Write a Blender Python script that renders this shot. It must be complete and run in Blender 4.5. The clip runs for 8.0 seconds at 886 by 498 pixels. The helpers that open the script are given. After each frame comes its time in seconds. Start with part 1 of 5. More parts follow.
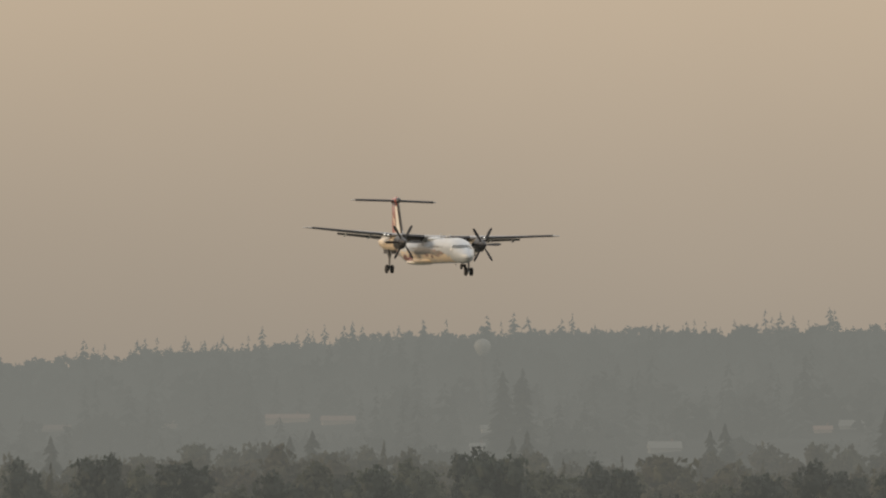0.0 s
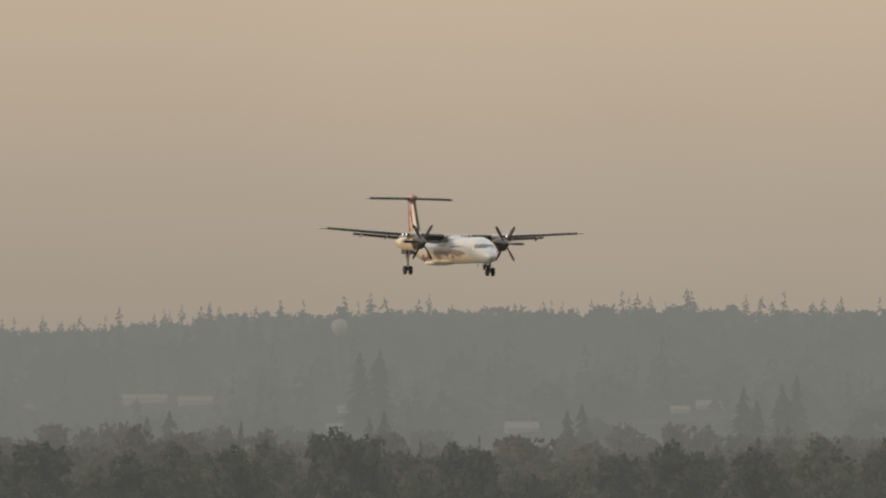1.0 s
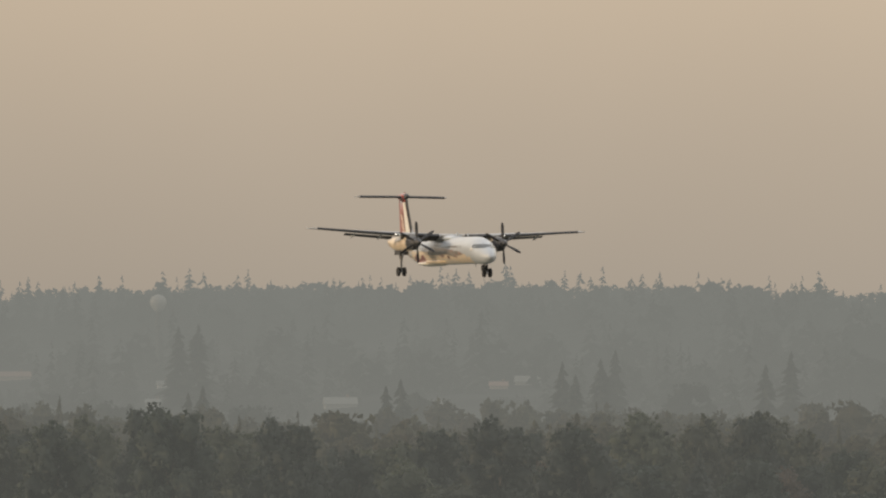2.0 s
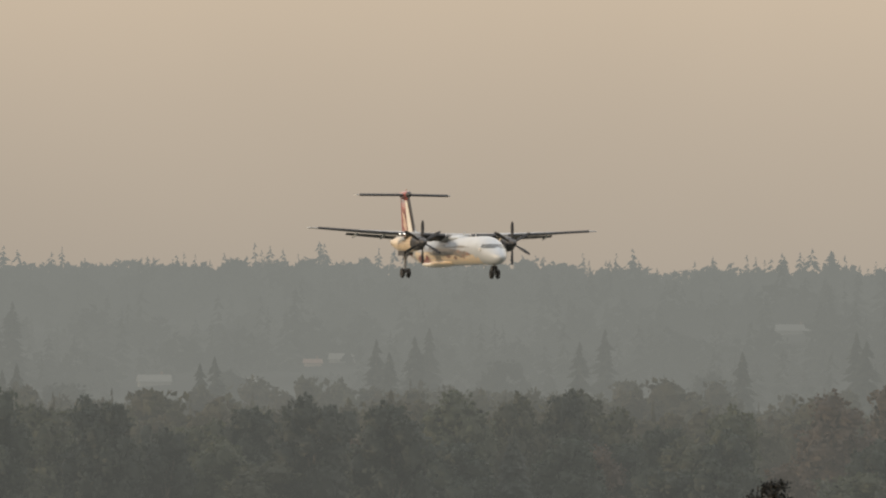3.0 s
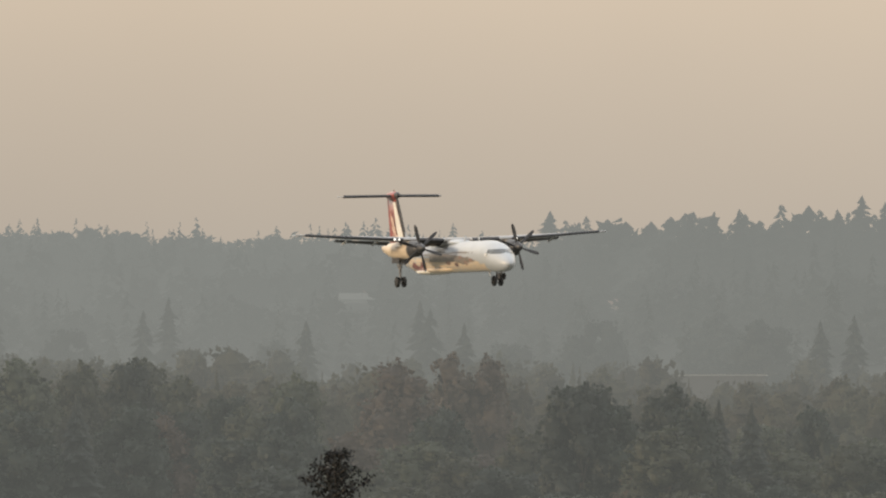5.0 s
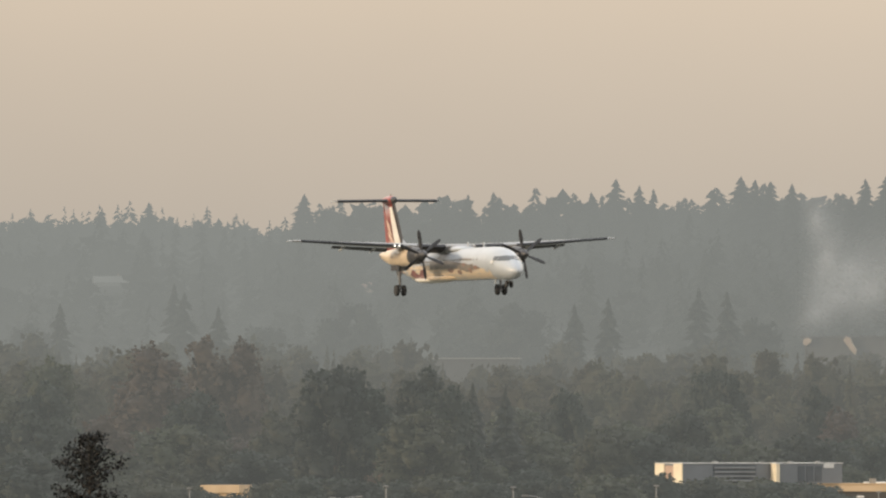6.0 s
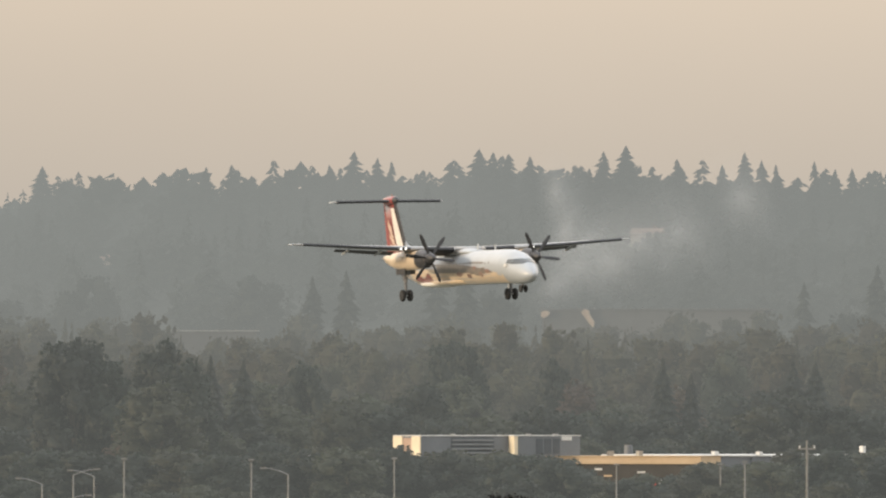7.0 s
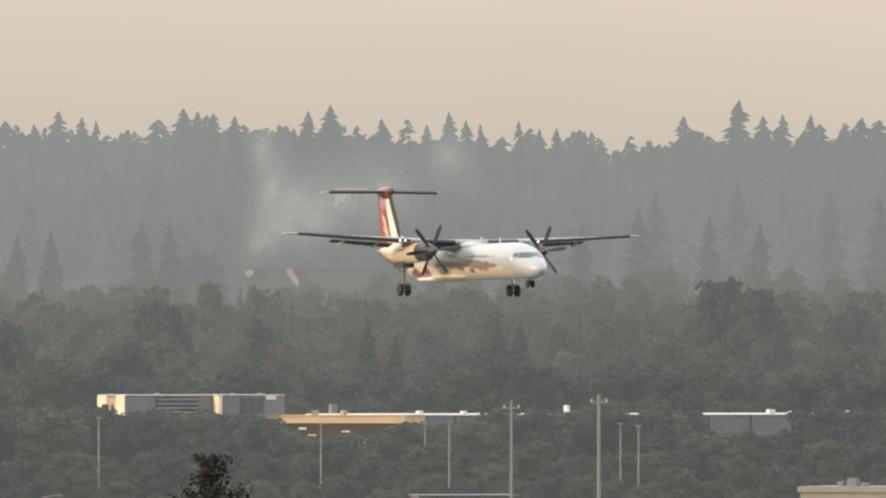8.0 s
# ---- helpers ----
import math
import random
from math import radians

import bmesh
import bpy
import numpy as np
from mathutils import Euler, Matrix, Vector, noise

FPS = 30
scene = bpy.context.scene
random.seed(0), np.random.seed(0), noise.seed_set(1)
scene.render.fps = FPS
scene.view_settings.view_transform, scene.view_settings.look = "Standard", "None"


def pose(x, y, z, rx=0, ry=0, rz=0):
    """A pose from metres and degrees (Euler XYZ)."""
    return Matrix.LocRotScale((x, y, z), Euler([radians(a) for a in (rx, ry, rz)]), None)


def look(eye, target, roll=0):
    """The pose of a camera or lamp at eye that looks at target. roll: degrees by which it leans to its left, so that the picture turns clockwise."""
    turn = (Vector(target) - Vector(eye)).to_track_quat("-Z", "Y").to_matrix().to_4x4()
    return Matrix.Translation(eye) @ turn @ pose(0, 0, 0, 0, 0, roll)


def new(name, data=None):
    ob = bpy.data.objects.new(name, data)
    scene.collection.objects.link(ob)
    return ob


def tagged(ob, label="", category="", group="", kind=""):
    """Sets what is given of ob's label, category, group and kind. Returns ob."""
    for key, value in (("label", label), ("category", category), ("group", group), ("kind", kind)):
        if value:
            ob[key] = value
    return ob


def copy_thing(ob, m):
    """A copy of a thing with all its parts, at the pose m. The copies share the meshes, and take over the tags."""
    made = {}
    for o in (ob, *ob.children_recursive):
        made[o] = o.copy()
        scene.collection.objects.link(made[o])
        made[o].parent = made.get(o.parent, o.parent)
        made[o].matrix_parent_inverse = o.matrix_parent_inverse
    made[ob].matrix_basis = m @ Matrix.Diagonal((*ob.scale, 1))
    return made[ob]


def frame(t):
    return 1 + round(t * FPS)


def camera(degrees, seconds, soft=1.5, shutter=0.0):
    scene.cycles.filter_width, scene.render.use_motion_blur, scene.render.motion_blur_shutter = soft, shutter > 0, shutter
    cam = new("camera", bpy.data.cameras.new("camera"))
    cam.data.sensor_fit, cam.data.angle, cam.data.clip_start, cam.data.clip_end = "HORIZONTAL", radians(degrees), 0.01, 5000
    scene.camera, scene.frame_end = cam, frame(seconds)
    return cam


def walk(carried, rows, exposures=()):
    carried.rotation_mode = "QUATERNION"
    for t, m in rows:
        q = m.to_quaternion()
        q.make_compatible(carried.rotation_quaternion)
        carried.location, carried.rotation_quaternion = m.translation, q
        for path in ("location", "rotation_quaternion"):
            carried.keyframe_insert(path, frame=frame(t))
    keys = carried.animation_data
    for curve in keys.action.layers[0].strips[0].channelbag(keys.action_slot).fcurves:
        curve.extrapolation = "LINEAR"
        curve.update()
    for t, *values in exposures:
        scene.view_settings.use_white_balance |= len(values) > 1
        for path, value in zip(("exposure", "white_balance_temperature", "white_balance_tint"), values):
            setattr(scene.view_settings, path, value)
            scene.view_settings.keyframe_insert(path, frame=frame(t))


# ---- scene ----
# ---- camera ----
H = 15.0                    # eye height over the flat ground
F = 21512.0                 # focal length, in picture widths of 1568
cam = camera(4.1745, 8.0, soft=2.2)


def bearing(u):
    """Bearing in radians (0 is straight down +y, right positive) of a mark of the panorama."""
    return (u + 764.5) / F


def spot(u, v, d):
    """The place d metres off on panorama mark u, v; v 650 is the horizon."""
    a = bearing(u)
    return Vector((d * math.sin(a), d * math.cos(a), H + d * (650 - v) / F))


PAN = [(0, 0, 0), (.5, -118, -17), (1, -253, -35), (1.5, -407, -55), (1.7, -473, -64), (2.8, -839, -112),
       (3, -903, -118), (3.5, -1083, -132), (4, -1274, -146), (4.2, -1355, -152), (5.3, -1801, -182), (5.5, -1888.5, -188),
       (6, -2110.5, -203.4), (6.5, -2335.5, -225), (7, -2574, -252), (7.5, -2830, -290.5), (8, -3097, -324)]
walk(cam, [(t, pose(0, 0, H, 90 + math.degrees((533 + dy) / F), 0, -math.degrees((-dx - 1548.5) / F)))
           for t, dx, dy in PAN],
     exposures=[(0, -0.12, 6450, 10), (1.5, -0.02, 6420, 10), (3.5, 0.17, 6330, 10), (5.5, 0.36, 6230, 10), (7, 0.50, 6150, 10), (8, 0.62, 6080, 10)])

# ---- light ----
SUN_TO = Vector((-0.955, -0.28, 0.14)).normalized()
sun = new("sun", bpy.data.lights.new("sun", "SUN"))
sun.data.energy, sun.data.angle, sun.data.color = 1.95, radians(3.0), (1.0, 0.77, 0.51)
sun.matrix_basis = look(SUN_TO * 300, (0, 0, 0))

world = bpy.data.worlds.new("hazy_evening_sky")
scene.world = world
world.use_nodes = True
wn, wl = world.node_tree.nodes, world.node_tree.links
wn.clear()


def wnode(kind, **kw):
    n = wn.new(kind)
    for k, v in kw.items():
        n.inputs[k].default_value = v
    return n


w_out, w_bg = wn.new("ShaderNodeOutputWorld"), wn.new("ShaderNodeBackground")
w_sky = wn.new("ShaderNodeTexSky")
w_sky.sky_type, w_sky.sun_disc = "NISHITA", False
w_sky.sun_elevation, w_sky.sun_rotation = math.asin(SUN_TO.z), math.atan2(SUN_TO.x, SUN_TO.y)
w_sky.dust_density, w_sky.air_density = 6.0, 2.0
w_co, w_sep = wn.new("ShaderNodeTexCoord"), wn.new("ShaderNodeSeparateXYZ")
w_ramp = wn.new("ShaderNodeValToRGB")
# thick evening haze: greyer low down, warm above
stops = [(0.0, (0.33, 0.285, 0.232)), (0.016, (0.37, 0.315, 0.252)), (0.030, (0.45, 0.372, 0.285)), (0.046, (0.56, 0.448, 0.325)),
         (0.12, (0.84, 0.70, 0.54)), (0.45, (1.10, 1.03, 0.94)), (1.0, (1.06, 1.08, 1.10))]
el = w_ramp.color_ramp.elements
el[0].position, el[0].color = stops[0][0], (*stops[0][1], 1)
el[1].position, el[1].color = stops[-1][0], (*stops[-1][1], 1)
for p, c in stops[1:-1]:
    e = el.new(p)
    e.color = (*c, 1)
w_az = wn.new("ShaderNodeMapRange")
w_az.inputs["From Min"].default_value, w_az.inputs["From Max"].default_value = -0.12, 0.14
w_az.inputs["To Min"].default_value, w_az.inputs["To Max"].default_value = 0.98, 1.13
w_vary = wn.new("ShaderNodeTexNoise")
w_vary.inputs["Scale"].default_value, w_vary.inputs["Detail"].default_value = 26.0, 4.0
w_vr = wn.new("ShaderNodeMapRange")
w_vr.inputs["To Min"].default_value, w_vr.inputs["To Max"].default_value = 0.95, 1.05
w_mul, w_mul2 = wn.new("ShaderNodeMath"), wn.new("ShaderNodeVectorMath")
w_mul.operation, w_mul2.operation = "MULTIPLY", "SCALE"
w_nis, w_add = wn.new("ShaderNodeVectorMath"), wn.new("ShaderNodeVectorMath")
w_nis.operation, w_add.operation = "SCALE", "ADD"
w_nis.inputs["Scale"].default_value = 0.02
wl.new(w_co.outputs["Generated"], w_sep.inputs[0])
wl.new(w_sep.outputs["Z"], w_ramp.inputs["Fac"])
wl.new(w_sep.outputs["X"], w_az.inputs["Value"])
wl.new(w_co.outputs["Generated"], w_vary.inputs["Vector"])
wl.new(w_vary.outputs["Fac"], w_vr.inputs["Value"])
wl.new(w_az.outputs["Result"], w_mul.inputs[0])
wl.new(w_vr.outputs["Result"], w_mul.inputs[1])
wl.new(w_ramp.outputs["Color"], w_mul2.inputs[0])
wl.new(w_mul.outputs[0], w_mul2.inputs["Scale"])
wl.new(w_sky.outputs["Color"], w_nis.inputs[0])
wl.new(w_mul2.outputs[0], w_add.inputs[0])
wl.new(w_nis.outputs[0], w_add.inputs[1])
wl.new(w_add.outputs[0], w_bg.inputs["Color"])
wl.new(w_bg.outputs[0], w_out.inputs["Surface"])


# ---- materials ----
def surface(name, colour, rough=0.6, metal=0.0, colour2=None, scale=2.0, vary=0.0, bump=0.0, spec=0.5, island=False, coat=0.0, leafy=0.0, air=False):
    """A painted, leafy or built surface: two tones mottled by noise at two sizes, with an object by object shift; air
    mixes painted haze in.
    """
    m = bpy.data.materials.new(name)
    m.use_nodes = True
    nt = m.node_tree
    b = nt.nodes["Principled BSDF"]
    b.inputs["Roughness"].default_value, b.inputs["Metallic"].default_value = rough, metal
    b.inputs["Specular IOR Level"].default_value = spec
    b.inputs["Coat Weight"].default_value, b.inputs["Coat Roughness"].default_value = coat, 0.08
    co = nt.nodes.new("ShaderNodeTexCoord")
    n1, n2 = nt.nodes.new("ShaderNodeTexNoise"), nt.nodes.new("ShaderNodeTexNoise")
    n1.inputs["Scale"].default_value, n2.inputs["Scale"].default_value = scale, scale * 7.3
    n1.inputs["Detail"].default_value = 5
    nt.links.new(co.outputs["Object"], n1.inputs["Vector"])
    nt.links.new(co.outputs["Object"], n2.inputs["Vector"])
    ad = nt.nodes.new("ShaderNodeMath")
    ad.operation = "MULTIPLY_ADD"
    ad.inputs[1].default_value = 0.35
    nt.links.new(n2.outputs["Fac"], ad.inputs[0])
    nt.links.new(n1.outputs["Fac"], ad.inputs[2])
    mr = nt.nodes.new("ShaderNodeMapRange")
    mr.inputs["From Min"].default_value, mr.inputs["From Max"].default_value = 0.45, 0.9
    nt.links.new(ad.outputs[0], mr.inputs["Value"])
    mix = nt.nodes.new("ShaderNodeMix")
    mix.data_type = "RGBA"
    c2 = colour2 or tuple(c * 0.82 for c in colour)
    mix.inputs["A"].default_value, mix.inputs["B"].default_value = (*colour, 1), (*c2, 1)
    nt.links.new(mr.outputs["Result"], mix.inputs["Factor"])
    last = mix.outputs["Result"]
    if vary:
        hs = nt.nodes.new("ShaderNodeHueSaturation")
        if island:
            src = nt.nodes.new("ShaderNodeNewGeometry").outputs["Random Per Island"]
        else:
            src = nt.nodes.new("ShaderNodeObjectInfo").outputs["Random"]
        for key, lo, hi in (("Value", 1 - vary, 1 + vary), ("Hue", 0.5 - vary * 0.07, 0.5 + vary * 0.07)):
            r = nt.nodes.new("ShaderNodeMapRange")
            r.inputs["To Min"].default_value, r.inputs["To Max"].default_value = lo, hi
            nt.links.new(src, r.inputs["Value"])
            nt.links.new(r.outputs["Result"], hs.inputs[key])
        nt.links.new(last, hs.inputs["Color"])
        last = hs.outputs["Color"]
    nt.links.new(last, b.inputs["Base Color"])
    if leafy:
        tr, mx = nt.nodes.new("ShaderNodeBsdfTranslucent"), nt.nodes.new("ShaderNodeMixShader")
        mx.inputs["Fac"].default_value = leafy
        nt.links.new(last, tr.inputs["Color"])
        nt.links.new(b.outputs[0], mx.inputs[1])
        nt.links.new(tr.outputs[0], mx.inputs[2])
        nt.links.new(mx.outputs[0], nt.nodes["Material Output"].inputs["Surface"])
    if bump:
        bp = nt.nodes.new("ShaderNodeBump")
        bp.inputs["Strength"].default_value = bump
        nt.links.new(n2.outputs["Fac"], bp.inputs["Height"])
        nt.links.new(bp.outputs[0], b.inputs["Normal"])
    if air:
        paint_haze(m)
    return m


# share of painted haze, mixed into a material as emission, by distance in metres
HAZE_BY_DISTANCE = [(0, 0.10), (1000, 0.235), (1250, 0.25), (1430, 0.262), (1530, 0.305), (1660, 0.35), (1850, 0.43), (2150, 0.56), (2400, 0.69), (2700, 0.78), (3000, 0.845), (3500, 0.94), (4400, 1.0)]
HAZE_GLOW = (0.207, 0.207, 0.184)


def paint_haze(m):
    """Haze painted into woods, houses and ground of the distance: glow mixed in by distance, uneven, thickest low in
    the valley.
    """
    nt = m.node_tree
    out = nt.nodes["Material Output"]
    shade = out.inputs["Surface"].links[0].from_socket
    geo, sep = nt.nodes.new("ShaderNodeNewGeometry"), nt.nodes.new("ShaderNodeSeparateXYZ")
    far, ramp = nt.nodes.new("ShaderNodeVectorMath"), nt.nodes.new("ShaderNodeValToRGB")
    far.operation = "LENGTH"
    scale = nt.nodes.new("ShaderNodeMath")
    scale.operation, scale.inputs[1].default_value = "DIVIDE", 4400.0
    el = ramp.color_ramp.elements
    for i, (d, a) in enumerate(HAZE_BY_DISTANCE):
        e = el[0] if i == 0 else el[len(el) - 1] if i == len(HAZE_BY_DISTANCE) - 1 else el.new(d / 4400)
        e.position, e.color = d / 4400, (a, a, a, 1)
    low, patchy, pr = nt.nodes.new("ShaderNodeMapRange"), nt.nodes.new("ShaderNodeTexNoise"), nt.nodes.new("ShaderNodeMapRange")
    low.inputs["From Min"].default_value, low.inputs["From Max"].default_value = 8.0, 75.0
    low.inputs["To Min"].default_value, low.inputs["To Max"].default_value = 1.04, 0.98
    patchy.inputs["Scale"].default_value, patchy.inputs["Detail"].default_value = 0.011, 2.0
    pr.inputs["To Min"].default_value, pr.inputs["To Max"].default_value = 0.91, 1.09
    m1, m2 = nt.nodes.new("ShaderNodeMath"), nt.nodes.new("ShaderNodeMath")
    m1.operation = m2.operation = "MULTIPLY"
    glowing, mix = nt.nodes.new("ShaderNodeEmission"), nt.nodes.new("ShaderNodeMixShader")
    glowing.inputs["Color"].default_value = (*HAZE_GLOW, 1)
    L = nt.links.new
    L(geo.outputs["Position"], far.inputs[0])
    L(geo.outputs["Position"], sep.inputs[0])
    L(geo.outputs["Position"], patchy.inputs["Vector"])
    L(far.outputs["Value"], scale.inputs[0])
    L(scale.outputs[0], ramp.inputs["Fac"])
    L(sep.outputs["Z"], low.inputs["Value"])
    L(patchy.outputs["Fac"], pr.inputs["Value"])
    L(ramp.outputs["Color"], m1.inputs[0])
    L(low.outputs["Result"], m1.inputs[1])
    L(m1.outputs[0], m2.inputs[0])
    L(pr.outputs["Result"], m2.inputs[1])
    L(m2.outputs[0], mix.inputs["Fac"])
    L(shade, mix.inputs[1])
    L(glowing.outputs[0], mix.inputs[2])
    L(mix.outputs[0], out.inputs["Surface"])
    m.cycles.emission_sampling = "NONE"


def glow(name, colour, strength):
    m = bpy.data.materials.new(name)
    m.use_nodes = True
    b = m.node_tree.nodes["Principled BSDF"]
    b.inputs["Base Color"].default_value = (*colour, 1)
    b.inputs["Emission Color"].default_value, b.inputs["Emission Strength"].default_value = (*colour, 1), strength
    return m


white_paint = surface("white_paint", (0.40, 0.425, 0.445), 0.34, colour2=(0.35, 0.37, 0.39), scale=0.6, coat=0.25)
# golden tone of the low sun, painted into flanks, nacelles and belly fairing
sunny_cream = surface("sunny_cream", (0.66, 0.53, 0.37), 0.3, colour2=(0.56, 0.44, 0.30), scale=0.8, coat=0.5)
grey_paint = surface("grey_paint", (0.36, 0.36, 0.36), 0.35, scale=0.7)
dark_grey = surface("dark_grey", (0.05, 0.05, 0.053), 0.45, scale=1.5)
boot_black = surface("boot_black", (0.025, 0.025, 0.027), 0.55, scale=2)
blade_black = surface("blade_black", (0.03, 0.03, 0.032), 0.5, scale=3)
brown_art = surface("brown_art", (0.15, 0.128, 0.112), 0.35, colour2=(0.24, 0.205, 0.17), scale=1.6, coat=0.4)
fin_white = surface("fin_white", (0.80, 0.76, 0.68), 0.3, scale=0.6, coat=0.5)
red_paint = surface("red_paint", (0.25, 0.048, 0.042), 0.32, colour2=(0.30, 0.075, 0.06), scale=0.8, coat=0.5)
fin_cream = surface("fin_cream", (0.74, 0.58, 0.45), 0.32, colour2=(0.56, 0.36, 0.27), scale=2.2, coat=0.5)
art_red = surface("art_red", (0.18, 0.09, 0.075), 0.32, colour2=(0.30, 0.20, 0.155), scale=1.8, coat=0.4)
art_dark = surface("art_dark", (0.13, 0.04, 0.04), 0.32, colour2=(0.24, 0.09, 0.08), scale=2.2, coat=0.4)
glass_dark = surface("cockpit_glass", (0.075, 0.08, 0.08), 0.16, spec=0.8, scale=1)
cabin_glass = surface("cabin_glass", (0.34, 0.345, 0.345), 0.25, spec=0.5, scale=1)
polished = surface("polished", (0.80, 0.80, 0.78), 0.30, metal=0.9, scale=1)
steel = surface("steel", (0.42, 0.42, 0.41), 0.4, metal=0.8, scale=4)
gear_grey = surface("gear_grey", (0.16, 0.16, 0.16), 0.5, scale=4)
rubber = surface("rubber", (0.028, 0.028, 0.028), 0.8, scale=6, bump=0.2)
lamp_glow = glow("landing_lamp", (1.0, 0.96, 0.86), 1.3)

bark = surface("bark", (0.11, 0.085, 0.06), 0.9, colour2=(0.06, 0.048, 0.036), scale=1.2, bump=0.5)
# air=True paints distance haze into a material as emission
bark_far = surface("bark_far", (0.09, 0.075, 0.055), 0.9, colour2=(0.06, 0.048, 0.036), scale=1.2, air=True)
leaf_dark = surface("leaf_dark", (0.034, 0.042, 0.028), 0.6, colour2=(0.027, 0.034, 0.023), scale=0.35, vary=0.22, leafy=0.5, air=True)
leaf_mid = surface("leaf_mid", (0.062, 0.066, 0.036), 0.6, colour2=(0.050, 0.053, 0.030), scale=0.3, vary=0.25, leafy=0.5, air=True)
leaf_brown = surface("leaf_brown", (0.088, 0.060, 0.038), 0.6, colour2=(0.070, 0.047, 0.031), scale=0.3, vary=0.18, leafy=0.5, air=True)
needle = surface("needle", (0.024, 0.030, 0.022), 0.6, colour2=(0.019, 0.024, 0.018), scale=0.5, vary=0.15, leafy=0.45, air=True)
needle_near = surface("needle_near", (0.015, 0.018, 0.016), 0.7, colour2=(0.020, 0.018, 0.018), scale=1.5, spec=0.2)
clad_grey = surface("clad_grey", (0.165, 0.18, 0.195), 0.5, scale=0.4)
louvre_grey = surface("louvre_grey", (0.22, 0.235, 0.245), 0.5, scale=0.8)
louvre_dark = surface("louvre_dark", (0.10, 0.112, 0.122), 0.6, scale=0.8)
louvre_tan = surface("louvre_tan", (0.42, 0.30, 0.23), 0.6, scale=0.8)
shop_wall = surface("shop_wall", (0.045, 0.046, 0.044), 0.7, colour2=(0.065, 0.062, 0.058), scale=0.4)
speck_red = surface("speck_red", (0.45, 0.08, 0.07), 0.5, scale=0.8)
coping_white = surface("coping_white", (0.62, 0.62, 0.60), 0.45, scale=0.5)
render_cream = surface("render_cream", (0.70, 0.62, 0.46), 0.8, colour2=(0.62, 0.54, 0.40), scale=0.5, bump=0.1)
render_sand = surface("render_sand", (0.50, 0.38, 0.25), 0.8, colour2=(0.43, 0.32, 0.20), scale=0.5, bump=0.1)
render_dull = surface("render_dull", (0.27, 0.255, 0.215), 0.8, colour2=(0.22, 0.205, 0.175), scale=0.5, bump=0.1)
brick_red = surface("brick_red", (0.32, 0.16, 0.11), 0.85, scale=2)
# the air=True tones of far houses and ground carry painted haze glow too
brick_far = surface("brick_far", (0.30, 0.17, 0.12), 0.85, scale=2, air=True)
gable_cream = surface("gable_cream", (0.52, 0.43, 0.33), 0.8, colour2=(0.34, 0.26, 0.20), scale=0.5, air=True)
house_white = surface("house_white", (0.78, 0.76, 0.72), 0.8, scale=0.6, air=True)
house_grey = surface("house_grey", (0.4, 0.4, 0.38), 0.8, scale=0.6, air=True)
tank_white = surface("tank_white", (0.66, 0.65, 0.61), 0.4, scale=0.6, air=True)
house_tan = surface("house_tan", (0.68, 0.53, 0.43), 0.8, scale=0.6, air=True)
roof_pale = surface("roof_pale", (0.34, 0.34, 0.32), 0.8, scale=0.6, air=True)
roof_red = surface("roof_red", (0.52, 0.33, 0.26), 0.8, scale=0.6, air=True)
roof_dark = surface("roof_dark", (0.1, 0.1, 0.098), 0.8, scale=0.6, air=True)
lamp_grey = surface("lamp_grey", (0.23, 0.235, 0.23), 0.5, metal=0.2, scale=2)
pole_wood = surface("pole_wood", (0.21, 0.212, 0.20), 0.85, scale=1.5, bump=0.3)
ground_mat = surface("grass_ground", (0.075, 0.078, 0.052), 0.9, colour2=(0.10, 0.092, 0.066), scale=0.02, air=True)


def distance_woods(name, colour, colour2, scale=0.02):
    """The closed woods two to five kilometres off, with haze painted in as glow."""
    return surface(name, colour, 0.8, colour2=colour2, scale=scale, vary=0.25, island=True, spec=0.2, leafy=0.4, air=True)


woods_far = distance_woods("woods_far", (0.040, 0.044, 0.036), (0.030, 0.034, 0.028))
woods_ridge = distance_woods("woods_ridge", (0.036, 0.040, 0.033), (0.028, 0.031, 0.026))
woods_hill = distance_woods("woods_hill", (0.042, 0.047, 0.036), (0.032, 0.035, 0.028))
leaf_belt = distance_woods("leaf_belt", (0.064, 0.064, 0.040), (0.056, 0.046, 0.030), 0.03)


# ---- building helpers ----
def mesh_of(bm, name, smooth=False):
    me = bpy.data.meshes.new(name)
    if isinstance(bm, tuple):
        v, f = bm[:2]
        me.from_pydata([tuple(p) for p in v] if not isinstance(v, np.ndarray) else v.tolist(), [], f if not isinstance(f, np.ndarray) else f.tolist())
    else:
        bm.normal_update()
        bm.to_mesh(me)
        bm.free()
    if smooth:
        me.polygons.foreach_set("use_smooth", [True] * len(me.polygons))
    me.update()
    if isinstance(bm, tuple) and len(bm) > 2:
        me.normals_split_custom_set_from_vertices([tuple(n) for n in bm[2]])
    return me


def part(name, bm, material, parent=None, label="", smooth=False):
    """Links a bmesh (or vertices and faces) as ONE mesh object under a thing or a part."""
    ob = new(name, mesh_of(bm, name, smooth))
    ob.data.materials.append(material)
    ob.parent = parent
    return tagged(ob, label)


def thing(name, label, category, m=None, group="", kind=""):
    ob = new(name)
    ob.empty_display_size = 0.3
    if m is not None:
        ob.matrix_basis = m
    return tagged(ob, label, category, group, kind)


